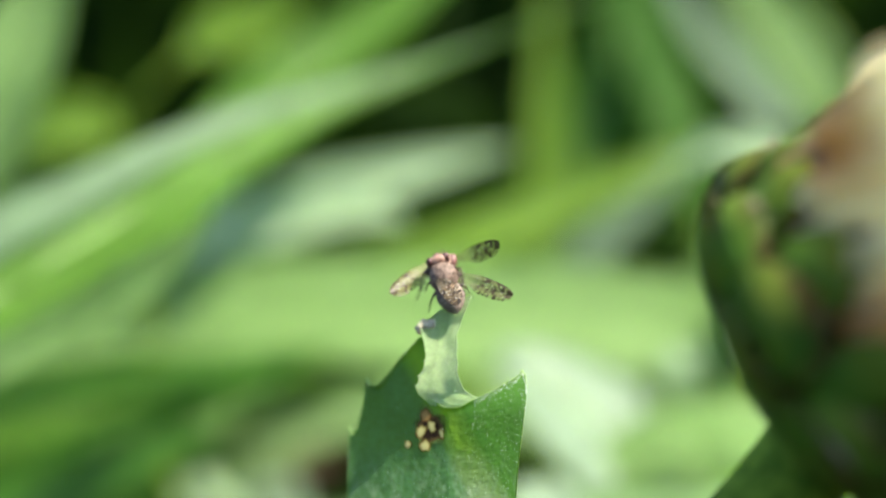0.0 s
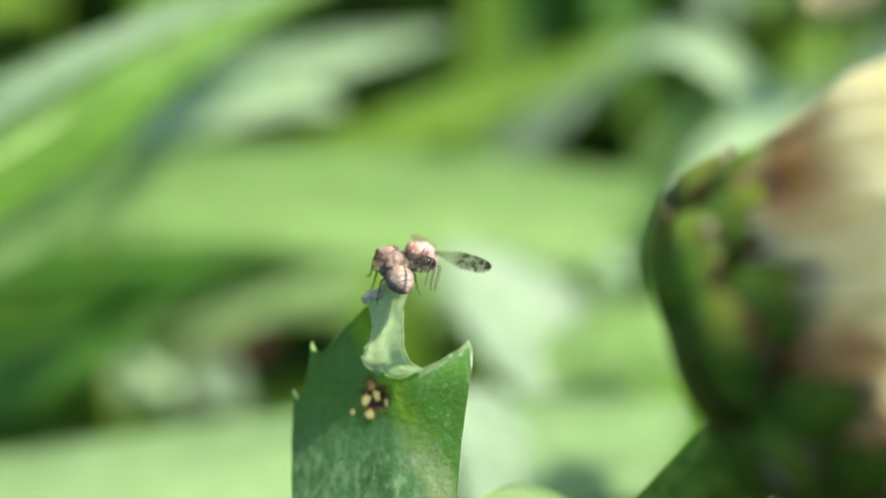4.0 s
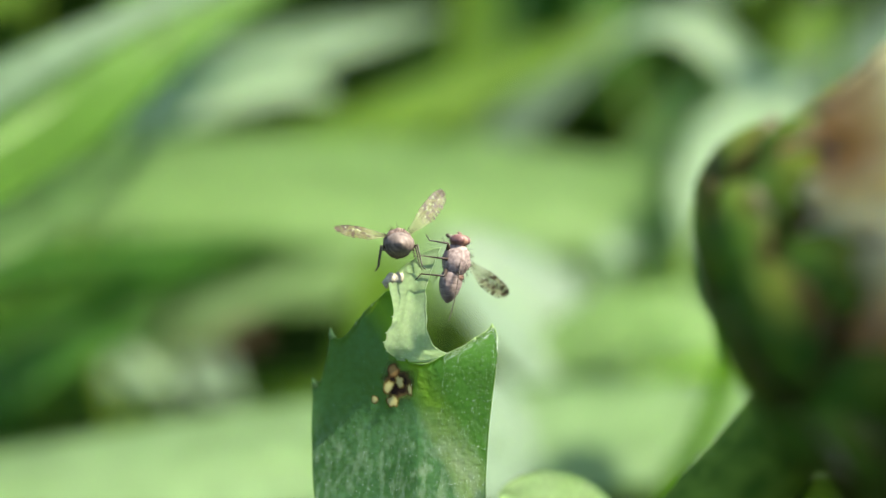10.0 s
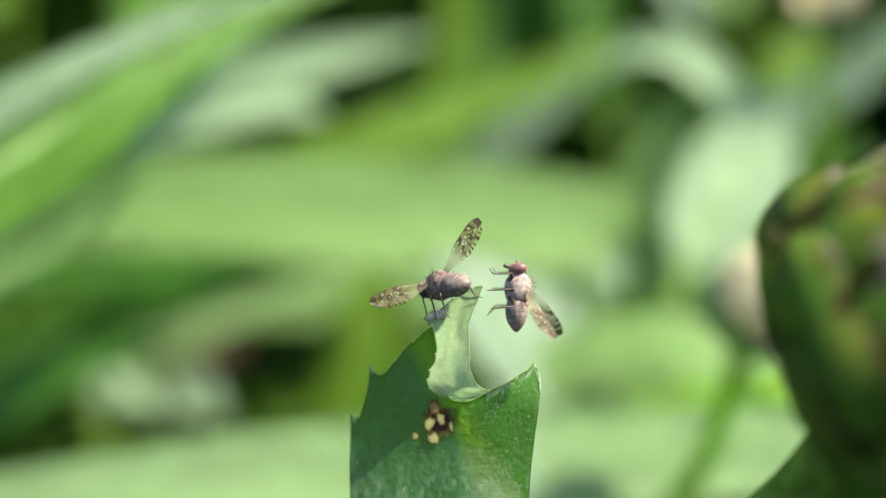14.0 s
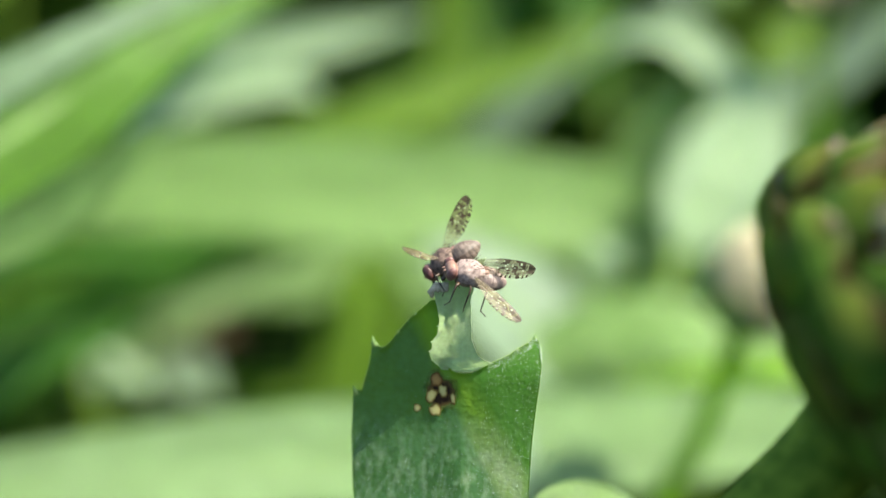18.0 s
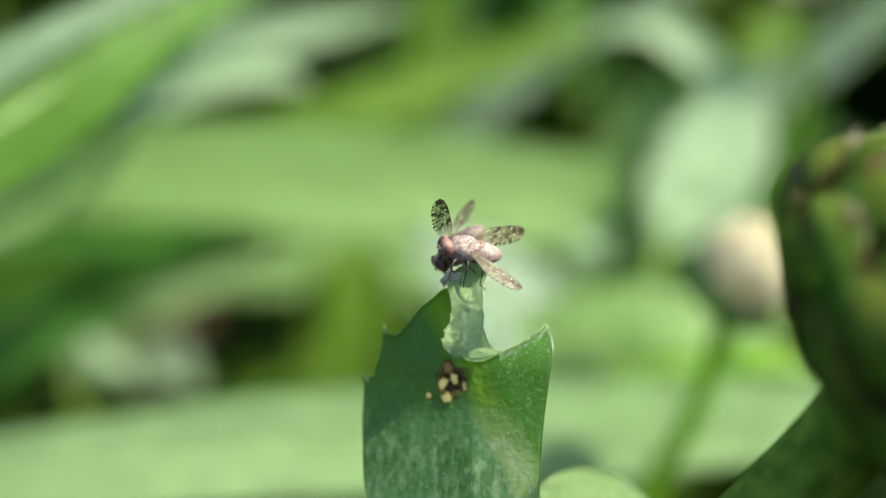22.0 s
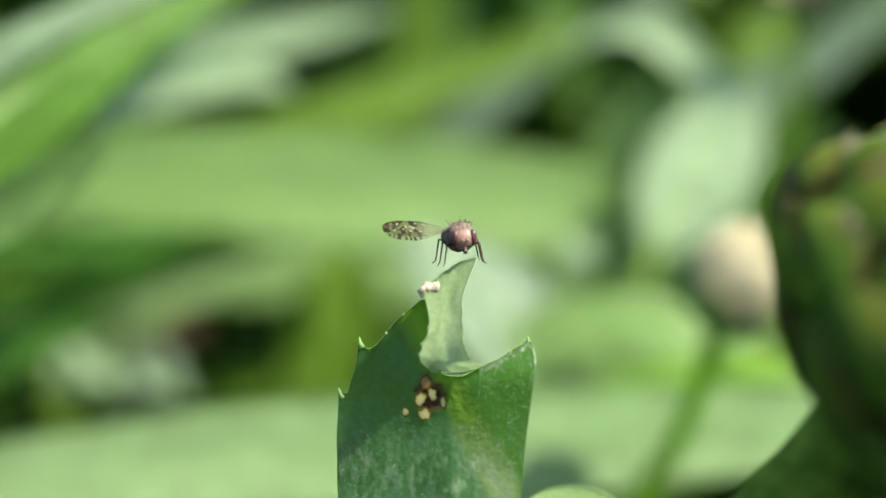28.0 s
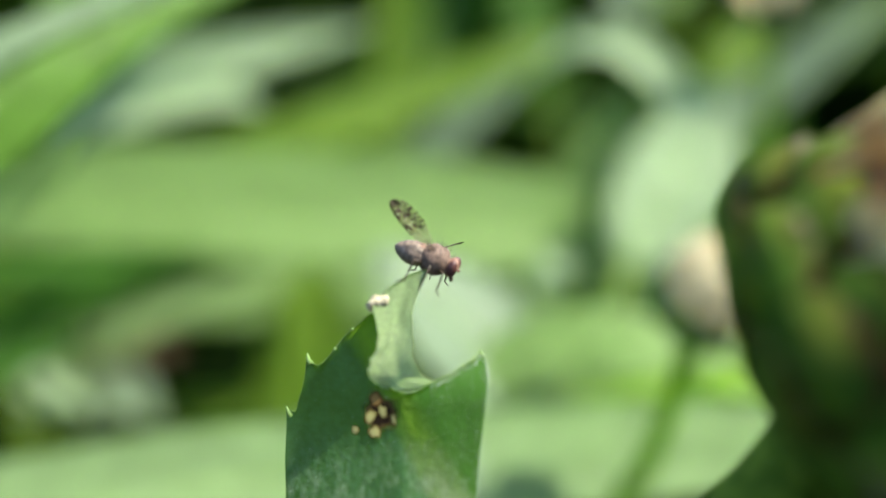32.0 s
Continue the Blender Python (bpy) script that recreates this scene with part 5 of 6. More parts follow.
def motions():
    walk(fly_one, [
        (0, stand(0.00135, 0.00314, 0.22951, (-0.341, 0.495, 0.799), (0.079, -0.832, 0.549))),
        (0.5, stand(0.00148, 0.00303, 0.22920, (0.007, 0.892, 0.451), (0.020, -0.451, 0.892))),
        (1, stand(0.00225, 0.00308, 0.22933, (0.317, 0.898, 0.304), (-0.139, -0.273, 0.952))),
        (1.5, stand(0.00192, 0.00303, 0.22921, (0.235, 0.892, 0.386), (-0.094, -0.374, 0.923))),
        (2, stand(0.00226, 0.00306, 0.22929, (0.284, 0.835, 0.472), (-0.147, -0.448, 0.882))),
        (2.5, stand(0.00216, 0.00282, 0.22863, (0.019, 0.852, 0.523), (-0.063, -0.522, 0.851))),
        (3, stand(0.00194, 0.00278, 0.22852, (-0.355, 0.680, 0.642), (0.037, -0.676, 0.736))),
        (3.5, stand(0.00163, 0.00278, 0.22851, (-0.250, 0.859, 0.448), (-0.020, -0.467, 0.884))),
        (5.5, stand(0.00060, 0.00286, 0.22874, (-0.968, 0.160, 0.195), (0.185, -0.074, 0.980))),
        (6, stand(0.00006, 0.00279, 0.22855, (-0.967, 0.164, 0.193), (0.183, -0.074, 0.980))),
        (6.5, stand(0.00013, 0.00276, 0.22832, (-0.544, 0.838, 0.036), (-0.063, -0.083, 0.995))),
        (7, stand(0.00038, 0.00284, 0.22838, (0.082, 0.996, 0.019), (0.018, -0.021, 1.000))),
        (7.5, stand(0.00044, 0.00290, 0.22854, (-0.018, 0.999, -0.049), (0.012, 0.049, 0.999))),
        (8, stand(0.00055, 0.00309, 0.22909, (-0.113, 0.992, -0.049), (0.018, 0.052, 0.999))),
        (8.5, stand(0.00075, 0.00296, 0.22872, (-0.949, 0.300, -0.101), (-0.080, 0.080, 0.994))),
        (9, stand(0.00046, 0.00299, 0.22879, (-0.992, -0.127, 0.007), (-0.007, 0.110, 0.994))),
        (9.5, stand(0.00030, 0.00307, 0.22873, (-0.857, 0.407, -0.316), (-0.288, 0.132, 0.949))),
        (10, stand(0.00049, 0.00315, 0.22866, (-0.124, 0.888, -0.443), (-0.023, 0.443, 0.896))),
        (10.5, stand(0.00012, 0.00306, 0.22841, (-0.282, 0.806, -0.521), (-0.217, 0.475, 0.853))),
        (11, stand(0.00054, 0.00301, 0.22827, (-0.622, 0.458, -0.635), (-0.598, 0.247, 0.763))),
        (11.5, stand(0.00007, 0.00302, 0.22831, (-0.851, -0.027, -0.524), (-0.523, -0.031, 0.851))),
        (12, stand(0.00013, 0.00289, 0.22793, (-0.803, -0.310, -0.510), (-0.526, -0.033, 0.850))),
        (12.5, stand(0.00004, 0.00297, 0.22817, (-0.639, 0.360, -0.679), (-0.627, 0.268, 0.732))),
        (13, stand(0.00025, 0.00289, 0.22795, (-0.356, 0.690, -0.630), (-0.453, 0.462, 0.762))),
        (13.5, stand(0.00038, 0.00305, 0.22838, (-0.490, 0.683, -0.542), (-0.431, 0.350, 0.832))),
        (14, stand(0.00045, 0.00306, 0.22840, (-0.627, 0.654, -0.423), (-0.403, 0.192, 0.895))),
        (14.5, stand(0.00071, 0.00309, 0.22833, (-0.863, 0.144, -0.484), (-0.466, 0.138, 0.874))),
        (16.5, stand(0.00056, 0.00312, 0.22798, (-0.841, 0.124, -0.527), (-0.526, 0.046, 0.849))),
        (17, stand(0.00034, 0.00325, 0.22805, (-0.927, 0.054, -0.371), (-0.374, -0.070, 0.925))),
        (17.5, stand(0.00055, 0.00360, 0.22812, (-0.863, 0.011, -0.504), (-0.499, 0.123, 0.858))),
        (18, stand(0.00060, 0.00372, 0.22787, (-0.804, -0.084, -0.589), (-0.589, 0.252, 0.768))),
        (18.5, stand(0.00058, 0.00370, 0.22784, (-0.756, -0.158, -0.635), (-0.654, 0.184, 0.734))),
        (19, stand(0.00064, 0.00370, 0.22781, (-0.782, -0.201, -0.589), (-0.623, 0.239, 0.745))),
        (19.5, stand(0.00020, 0.00383, 0.22803, (-0.755, -0.215, -0.620), (-0.654, 0.182, 0.734))),
        (20, stand(0.00011, 0.00369, 0.22751, (-0.676, -0.297, -0.675), (-0.718, 0.057, 0.694))),
        (20.5, stand(0.00013, 0.00368, 0.22747, (-0.643, -0.307, -0.702), (-0.747, 0.049, 0.663))),
        (21, stand(0.00015, 0.00364, 0.22737, (-0.547, -0.340, -0.765), (-0.817, 0.016, 0.577))),
        (21.5, stand(-0.00026, 0.00367, 0.22745, (-0.641, -0.309, -0.703), (-0.750, 0.054, 0.660))),
        (22, stand(0.00035, 0.00381, 0.22784, (-0.699, -0.280, -0.658), (-0.699, 0.078, 0.710))),
        (22.3, stand(-0.00009, 0.00311, 0.22737, (-0.796, -0.328, -0.509), (-0.525, -0.045, 0.850))),
        (22.55, stand(0.00002, 0.00337, 0.22781, (-0.822, -0.316, -0.474), (-0.488, -0.038, 0.872))),
        (23, stand(0.00027, 0.00381, 0.22768, (-0.286, -0.926, -0.245), (-0.130, -0.216, 0.968))),
        (23.5, stand(0.00034, 0.00377, 0.22758, (-0.281, -0.925, -0.256), (-0.123, -0.230, 0.965))),
        (24, stand(0.00057, 0.00384, 0.22777, (-0.275, -0.907, -0.319), (-0.138, -0.291, 0.947))),
        (24.5, stand(0.00053, 0.00392, 0.22797, (-0.375, -0.888, -0.264), (-0.116, -0.238, 0.964))),
        (25, stand(0.00041, 0.00385, 0.22780, (-0.266, -0.914, -0.305), (-0.129, -0.279, 0.951))),
        (25.5, stand(0.00106, 0.00410, 0.22833, (-0.072, -0.996, 0.050), (-0.065, 0.054, 0.996))),
        (27.5, stand(0.00184, 0.00431, 0.22896, (0.065, -0.985, 0.160), (-0.069, 0.156, 0.985))),
        (28, stand(0.00196, 0.00437, 0.22912, (0.158, -0.966, 0.207), (-0.055, 0.200, 0.978))),
        (28.5, stand(0.00192, 0.00433, 0.22902, (0.106, -0.973, 0.205), (-0.061, 0.200, 0.978))),
        (29, stand(0.00204, 0.00432, 0.22900, (0.215, -0.957, 0.194), (-0.040, 0.189, 0.981))),
        (29.5, stand(0.00202, 0.00431, 0.22895, (0.580, -0.803, 0.138), (0.002, 0.171, 0.985))),
        (30, stand(0.00246, 0.00429, 0.22890, (0.908, -0.406, 0.098), (0.028, 0.293, 0.956))),
        (30.5, stand(0.00215, 0.00423, 0.22873, (0.907, -0.418, 0.045), (0.064, 0.244, 0.968))),
        (31, stand(0.00277, 0.00428, 0.22888, (0.961, -0.276, -0.002), (0.069, 0.232, 0.970))),
        (31.5, stand(0.00273, 0.00430, 0.22893, (0.898, -0.399, -0.183), (0.259, 0.145, 0.955))),
        (32, stand(0.00334, 0.00416, 0.22855, (0.892, -0.295, -0.343), (0.368, 0.031, 0.929))),
    ])
    walk(wings_one[0], [
        (0, spread(1, (-0.745, -0.100, 0.659), (0.625, 0.241, 0.743))),
        (0.5, spread(1, (-0.253, 0.377, 0.891), (0.845, 0.534, 0.014))),
        (1, spread(1, (-0.194, 0.768, 0.611), (0.757, 0.513, -0.405))),
        (1.5, spread(1, (-0.368, 0.371, 0.853), (0.669, 0.742, -0.034))),
        (2, spread(1, (-0.199, 0.262, 0.944), (0.686, 0.725, -0.056))),
        (2.5, spread(1, (-0.636, 0.075, 0.768), (0.133, 0.991, 0.014))),
        (3, spread(1, (-0.734, 0.331, 0.593), (-0.477, 0.371, -0.797))),
        (3.25, spread(1, (-0.627, 0.285, 0.725), (-0.778, -0.273, -0.565))),
        (3.5, spread(1, (-0.483, 0.354, 0.801), (-0.627, -0.778, -0.034))),
        (4.5, spread(1, (-0.706, 0.611, 0.359), (-0.700, -0.524, -0.484))),
        (5.5, spread(1, (-0.506, 0.856, -0.102), (-0.391, -0.333, -0.858))),
        (6, spread(1, (-0.571, 0.820, -0.027), (-0.485, -0.363, -0.796))),
        (6.5, spread(1, (-0.356, 0.637, 0.684), (-0.934, -0.252, -0.252))),
        (7, spread(1, (-0.157, 0.972, 0.175), (-0.911, -0.211, 0.353))),
        (7.5, spread(1, (-0.284, 0.915, 0.287), (-0.911, -0.352, 0.218))),
        (7.75, spread(1, (-0.591, 0.720, 0.364), (-0.452, -0.669, 0.590))),
        (8, spread(1, (-0.702, 0.430, 0.568), (0.202, -0.644, 0.738))),
        (8.25, spread(1, (-0.966, 0.075, 0.247), (0.229, -0.195, 0.954))),
        (8.5, spread(1, (-0.898, -0.435, 0.062), (-0.041, 0.223, 0.974))),
        (8.75, spread(1, (-0.953, 0.299, -0.050), (-0.080, -0.086, 0.993))),
        (9, spread(1, (-0.491, 0.866, 0.093), (-0.313, -0.275, 0.909))),
        (9.5, spread(1, (-0.305, 0.836, 0.456), (-0.823, -0.472, 0.315))),
        (10, spread(1, (-0.569, 0.820, 0.064), (-0.601, -0.467, 0.649))),
        (10.5, spread(1, (0.228, 0.815, -0.533), (-0.974, 0.194, -0.121))),
        (10.75, spread(1, (-0.046, 0.998, 0.042), (-0.897, -0.060, 0.439))),
        (11, spread(1, (0.010, 0.755, 0.655), (-0.556, -0.540, 0.631))),
        (11.25, spread(1, (-0.574, 0.247, 0.781), (-0.602, -0.774, -0.198))),
        (11.5, spread(1, (-0.942, -0.212, 0.261), (-0.129, -0.491, -0.862))),
        (12, spread(1, (-0.556, -0.826, -0.090), (-0.366, 0.341, -0.866))),
        (12.25, spread(1, (-0.925, -0.019, 0.380), (-0.379, 0.112, -0.918))),
        (12.5, spread(1, (-0.438, 0.853, 0.283), (-0.558, -0.012, -0.830))),
        (13, spread(1, (-0.194, 0.978, 0.074), (-0.954, -0.171, -0.248))),
        (13.5, spread(1, (0.442, 0.776, -0.450), (-0.868, 0.496, 0.003))),
        (14, spread(1, (0.347, 0.925, 0.154), (-0.937, 0.334, 0.104))),
        (14.25, spread(1, (-0.389, 0.624, 0.678), (-0.885, -0.457, -0.088))),
        (14.5, spread(1, (-0.645, -0.293, 0.705), (-0.313, -0.741, -0.594))),
        (15.5, spread(1, (-0.319, 0.246, 0.915), (-0.095, -0.969, 0.227))),
        (16.5, spread(1, (-0.206, 0.799, 0.566), (0.352, -0.479, 0.804))),
        (16.75, spread(1, (0.329, 0.802, 0.499), (0.832, -0.496, 0.248))),
        (17, spread(1, (0.617, 0.786, 0.043), (0.705, -0.527, -0.474))),
        (17.5, spread(1, (0.774, 0.339, -0.535), (0.243, -0.939, -0.243))),
        (17.75, spread(1, (0.641, 0.764, -0.071), (0.672, -0.604, -0.428))),
        (18, spread(1, (0.243, 0.873, 0.423), (0.941, -0.107, -0.321))),
        (18.25, spread(1, (-0.308, 0.769, 0.561), (0.780, 0.541, -0.314))),
        (18.5, spread(1, (-0.666, 0.329, 0.669), (0.257, 0.944, -0.208))),
        (18.75, spread(1, (-0.848, -0.357, 0.392), (-0.362, 0.930, 0.063))),
        (19, spread(1, (-0.489, -0.871, -0.039), (-0.872, 0.486, 0.061))),
        (19.5, spread(1, (-0.690, -0.720, -0.070), (-0.723, 0.687, 0.068))),
        (19.75, spread(1, (-0.876, -0.266, 0.402), (-0.231, 0.964, 0.132))),
        (20, spread(1, (-0.604, 0.248, 0.757), (0.298, 0.952, -0.073))),
        (20.5, spread(1, (-0.825, -0.549, 0.133), (-0.483, 0.808, 0.336))),
        (20.75, spread(1, (-0.232, -0.015, 0.972), (-0.409, 0.909, -0.084))),
        (21, spread(1, (0.491, 0.735, 0.468), (-0.675, 0.660, -0.328))),
        (21.25, spread(1, (0.119, 0.667, 0.736), (-0.092, 0.745, -0.660))),
        (21.5, spread(1, (-0.336, 0.688, 0.644), (0.551, 0.698, -0.458))),
        (22, spread(1, (-0.367, 0.558, 0.744), (0.423, 0.813, -0.401))),
        (22.3, spread(1, (0.208, 0.415, 0.886), (-0.005, 0.906, -0.423))),
        (22.55, spread(1, (0.488, 0.623, 0.612), (0.685, 0.162, -0.710))),
        (22.77, spread(1, (0.410, 0.417, 0.811), (0.904, -0.306, -0.300))),
        (23, spread(1, (0.164, 0.310, 0.936), (0.658, -0.741, 0.130))),
        (23.5, spread(1, (-0.138, 0.175, 0.975), (0.773, -0.596, 0.217))),
        (24, spread(1, (-0.612, 0.123, 0.781), (0.780, 0.259, 0.570))),
        (24.5, spread(1, (-0.110, 0.703, 0.703), (0.976, -0.059, 0.212))),
        (25, spread(1, (-0.372, 0.053, 0.927), (0.769, -0.541, 0.340))),
        (25.5, spread(1, (0.659, 0.074, 0.748), (0.320, -0.928, -0.190))),
        (27.5, spread(1, (0.699, 0.101, 0.708), (0.177, -0.984, -0.034))),
        (27.75, spread(1, (-0.329, 0.542, 0.773), (0.524, -0.576, 0.627))),
        (28, spread(1, (-0.990, 0.135, -0.033), (-0.042, -0.061, 0.997))),
        (28.25, spread(1, (-0.313, 0.582, 0.751), (0.518, -0.558, 0.648))),
        (28.5, spread(1, (0.727, 0.152, 0.670), (0.183, -0.983, 0.025))),
        (29, spread(1, (0.475, 0.860, 0.184), (0.859, -0.499, 0.114))),
        (29.25, spread(1, (0.810, 0.303, 0.501), (0.310, -0.948, 0.072))),
        (29.5, spread(1, (0.633, -0.376, 0.676), (-0.354, -0.918, -0.179))),
        (29.75, spread(1, (-0.005, 0.219, 0.976), (-0.133, -0.967, 0.216))),
        (30, spread(1, (-0.675, 0.581, 0.455), (-0.244, -0.758, 0.605))),
        (30.5, spread(1, (-0.478, 0.820, 0.316), (-0.189, -0.447, 0.875))),
        (31, spread(1, (-0.923, 0.236, 0.303), (0.136, -0.537, 0.833))),
        (31.5, spread(1, (-0.963, -0.099, 0.250), (0.264, -0.523, 0.811))),
        (31.75, spread(1, (-0.690, 0.720, 0.066), (-0.376, -0.435, 0.818))),
        (32, spread(1, (0.145, 0.989, -0.024), (-0.690, 0.119, 0.714))),
    ])
    walk(wings_one[1], [
        (0, spread(-1, (-0.653, -0.754, -0.066), (-0.272, 0.153, 0.950))),
        (0.5, spread(-1, (-0.343, -0.864, -0.368), (-0.729, -0.001, 0.684))),
        (1, spread(-1, (-0.982, -0.187, 0.032), (0.014, 0.099, 0.995))),
        (1.5, spread(-1, (-0.958, -0.253, 0.133), (-0.127, 0.795, 0.594))),
        (2, spread(-1, (-0.665, -0.727, -0.172), (-0.324, 0.074, 0.943))),
        (2.5, spread(-1, (-0.299, -0.908, -0.292), (-0.631, -0.041, 0.774))),
        (3, spread(-1, (-0.839, -0.411, 0.358), (0.099, 0.532, 0.841))),
        (3.5, spread(-1, (-0.804, -0.165, 0.571), (0.285, 0.736, 0.614))),
        (5.5, spread(-1, (-0.831, -0.554, -0.051), (-0.518, 0.736, 0.436))),
        (6, spread(-1, (-0.693, -0.571, 0.439), (-0.326, 0.792, 0.516))),
        (6.5, spread(-1, (-0.219, -0.960, 0.174), (-0.856, 0.274, 0.439))),
        (6.75, spread(-1, (0.628, -0.770, 0.111), (-0.444, -0.238, 0.864))),
        (7, spread(-1, (0.926, -0.103, -0.362), (0.336, -0.212, 0.918))),
        (7.5, spread(-1, (0.830, -0.495, -0.256), (0.051, -0.390, 0.920))),
        (8, spread(-1, (0.337, -0.895, 0.293), (-0.896, -0.210, 0.390))),
        (8.25, spread(-1, (-0.418, -0.878, 0.233), (-0.832, 0.473, 0.291))),
        (8.5, spread(-1, (-0.935, -0.337, 0.112), (-0.300, 0.917, 0.264))),
        (9, spread(-1, (-0.729, -0.645, -0.228), (-0.361, 0.080, 0.929))),
        (9.5, spread(-1, (-0.142, -0.944, 0.298), (-0.834, 0.276, 0.477))),
        (10, spread(-1, (0.334, -0.592, 0.734), (-0.942, -0.219, 0.253))),
        (10.5, spread(-1, (0.493, -0.696, 0.522), (-0.452, 0.307, 0.837))),
        (10.75, spread(-1, (-0.102, -0.712, 0.695), (-0.711, 0.541, 0.449))),
        (11, spread(-1, (-0.669, -0.544, 0.507), (-0.636, 0.771, -0.012))),
        (11.5, spread(-1, (-0.962, -0.192, 0.196), (-0.127, 0.945, 0.301))),
        (12, spread(-1, (-0.683, -0.718, -0.131), (-0.228, 0.039, 0.973))),
        (12.25, spread(-1, (-0.432, -0.891, 0.137), (-0.550, 0.381, 0.743))),
        (12.5, spread(-1, (-0.258, -0.827, 0.499), (-0.837, 0.449, 0.313))),
        (13, spread(-1, (-0.449, -0.458, 0.767), (-0.390, 0.873, 0.293))),
        (13.5, spread(-1, (0.357, -0.866, 0.350), (-0.232, 0.281, 0.931))),
        (14, spread(-1, (-0.512, -0.644, 0.568), (-0.726, 0.679, 0.115))),
        (14.5, spread(-1, (-0.699, -0.298, 0.650), (-0.267, 0.952, 0.149))),
        (16.5, spread(-1, (-0.542, -0.811, 0.221), (-0.685, 0.579, 0.442))),
        (17, spread(-1, (-0.479, -0.876, 0.056), (-0.691, 0.415, 0.593))),
        (17.5, spread(-1, (-0.519, -0.848, 0.109), (-0.763, 0.517, 0.388))),
        (18, spread(-1, (-0.852, -0.067, 0.520), (-0.068, 0.998, 0.017))),
        (18.5, spread(-1, (-0.600, -0.723, 0.343), (0.076, 0.375, 0.924))),
        (19, spread(-1, (-0.838, -0.532, 0.120), (0.179, -0.061, 0.982))),
        (19.5, spread(-1, (-0.806, -0.589, -0.056), (-0.372, 0.430, 0.822))),
        (20, spread(-1, (-0.555, -0.831, -0.020), (-0.114, 0.052, 0.992))),
        (20.5, spread(-1, (-0.943, -0.264, 0.203), (0.262, -0.211, 0.942))),
        (21, spread(-1, (-0.988, 0.110, 0.110), (0.152, 0.521, 0.840))),
        (21.5, spread(-1, (-0.820, -0.552, 0.148), (-0.050, 0.327, 0.944))),
        (22, spread(-1, (-0.831, -0.545, 0.108), (-0.107, 0.348, 0.931))),
        (22.3, spread(-1, (-0.933, 0.077, 0.352), (0.355, 0.368, 0.860))),
        (22.55, spread(-1, (-0.924, -0.258, 0.281), (-0.109, 0.885, 0.453))),
        (22.77, spread(-1, (-0.057, -0.753, 0.656), (0.134, 0.645, 0.752))),
        (23, spread(-1, (0.744, -0.666, -0.042), (0.554, 0.581, 0.596))),
        (23.5, spread(-1, (0.761, -0.638, 0.121), (0.467, 0.667, 0.581))),
        (23.75, spread(-1, (-0.133, -0.991, 0.001), (0.141, -0.018, 0.990))),
        (24, spread(-1, (-0.607, -0.455, -0.652), (-0.670, -0.149, 0.727))),
        (24.5, spread(-1, (-0.634, -0.435, -0.639), (-0.657, -0.131, 0.742))),
        (24.75, spread(-1, (-0.535, -0.574, -0.620), (-0.841, 0.434, 0.324))),
        (25, spread(-1, (-0.513, -0.696, -0.503), (-0.638, 0.701, -0.320))),
        (25.5, spread(-1, (0.242, -0.956, -0.166), (-0.930, -0.179, -0.322))),
        (27.5, spread(-1, (-0.866, -0.497, -0.060), (-0.471, 0.849, -0.239))),
        (28, spread(-1, (-0.149, -0.984, 0.098), (-0.981, 0.135, -0.139))),
        (28.5, spread(-1, (0.315, -0.874, 0.370), (-0.945, -0.324, 0.039))),
        (28.75, spread(-1, (-0.413, -0.856, -0.311), (-0.810, 0.189, 0.555))),
        (29, spread(-1, (-0.973, -0.036, -0.227), (-0.228, 0.009, 0.974))),
        (29.25, spread(-1, (-0.989, -0.064, -0.131), (-0.059, -0.643, 0.764))),
        (29.5, spread(-1, (-0.986, -0.149, -0.074), (0.134, -0.976, 0.173))),
        (30, spread(-1, (-0.908, -0.418, 0.015), (0.290, -0.604, 0.742))),
        (30.5, spread(-1, (-0.569, -0.822, 0.000), (0.438, -0.303, 0.846))),
        (31, spread(-1, (-0.687, -0.699, 0.199), (0.711, -0.703, -0.014))),
        (31.5, spread(-1, (-0.660, -0.666, 0.348), (0.707, -0.707, -0.014))),
        (32, spread(-1, (-0.896, -0.046, 0.443), (0.168, -0.956, 0.240))),
    ])
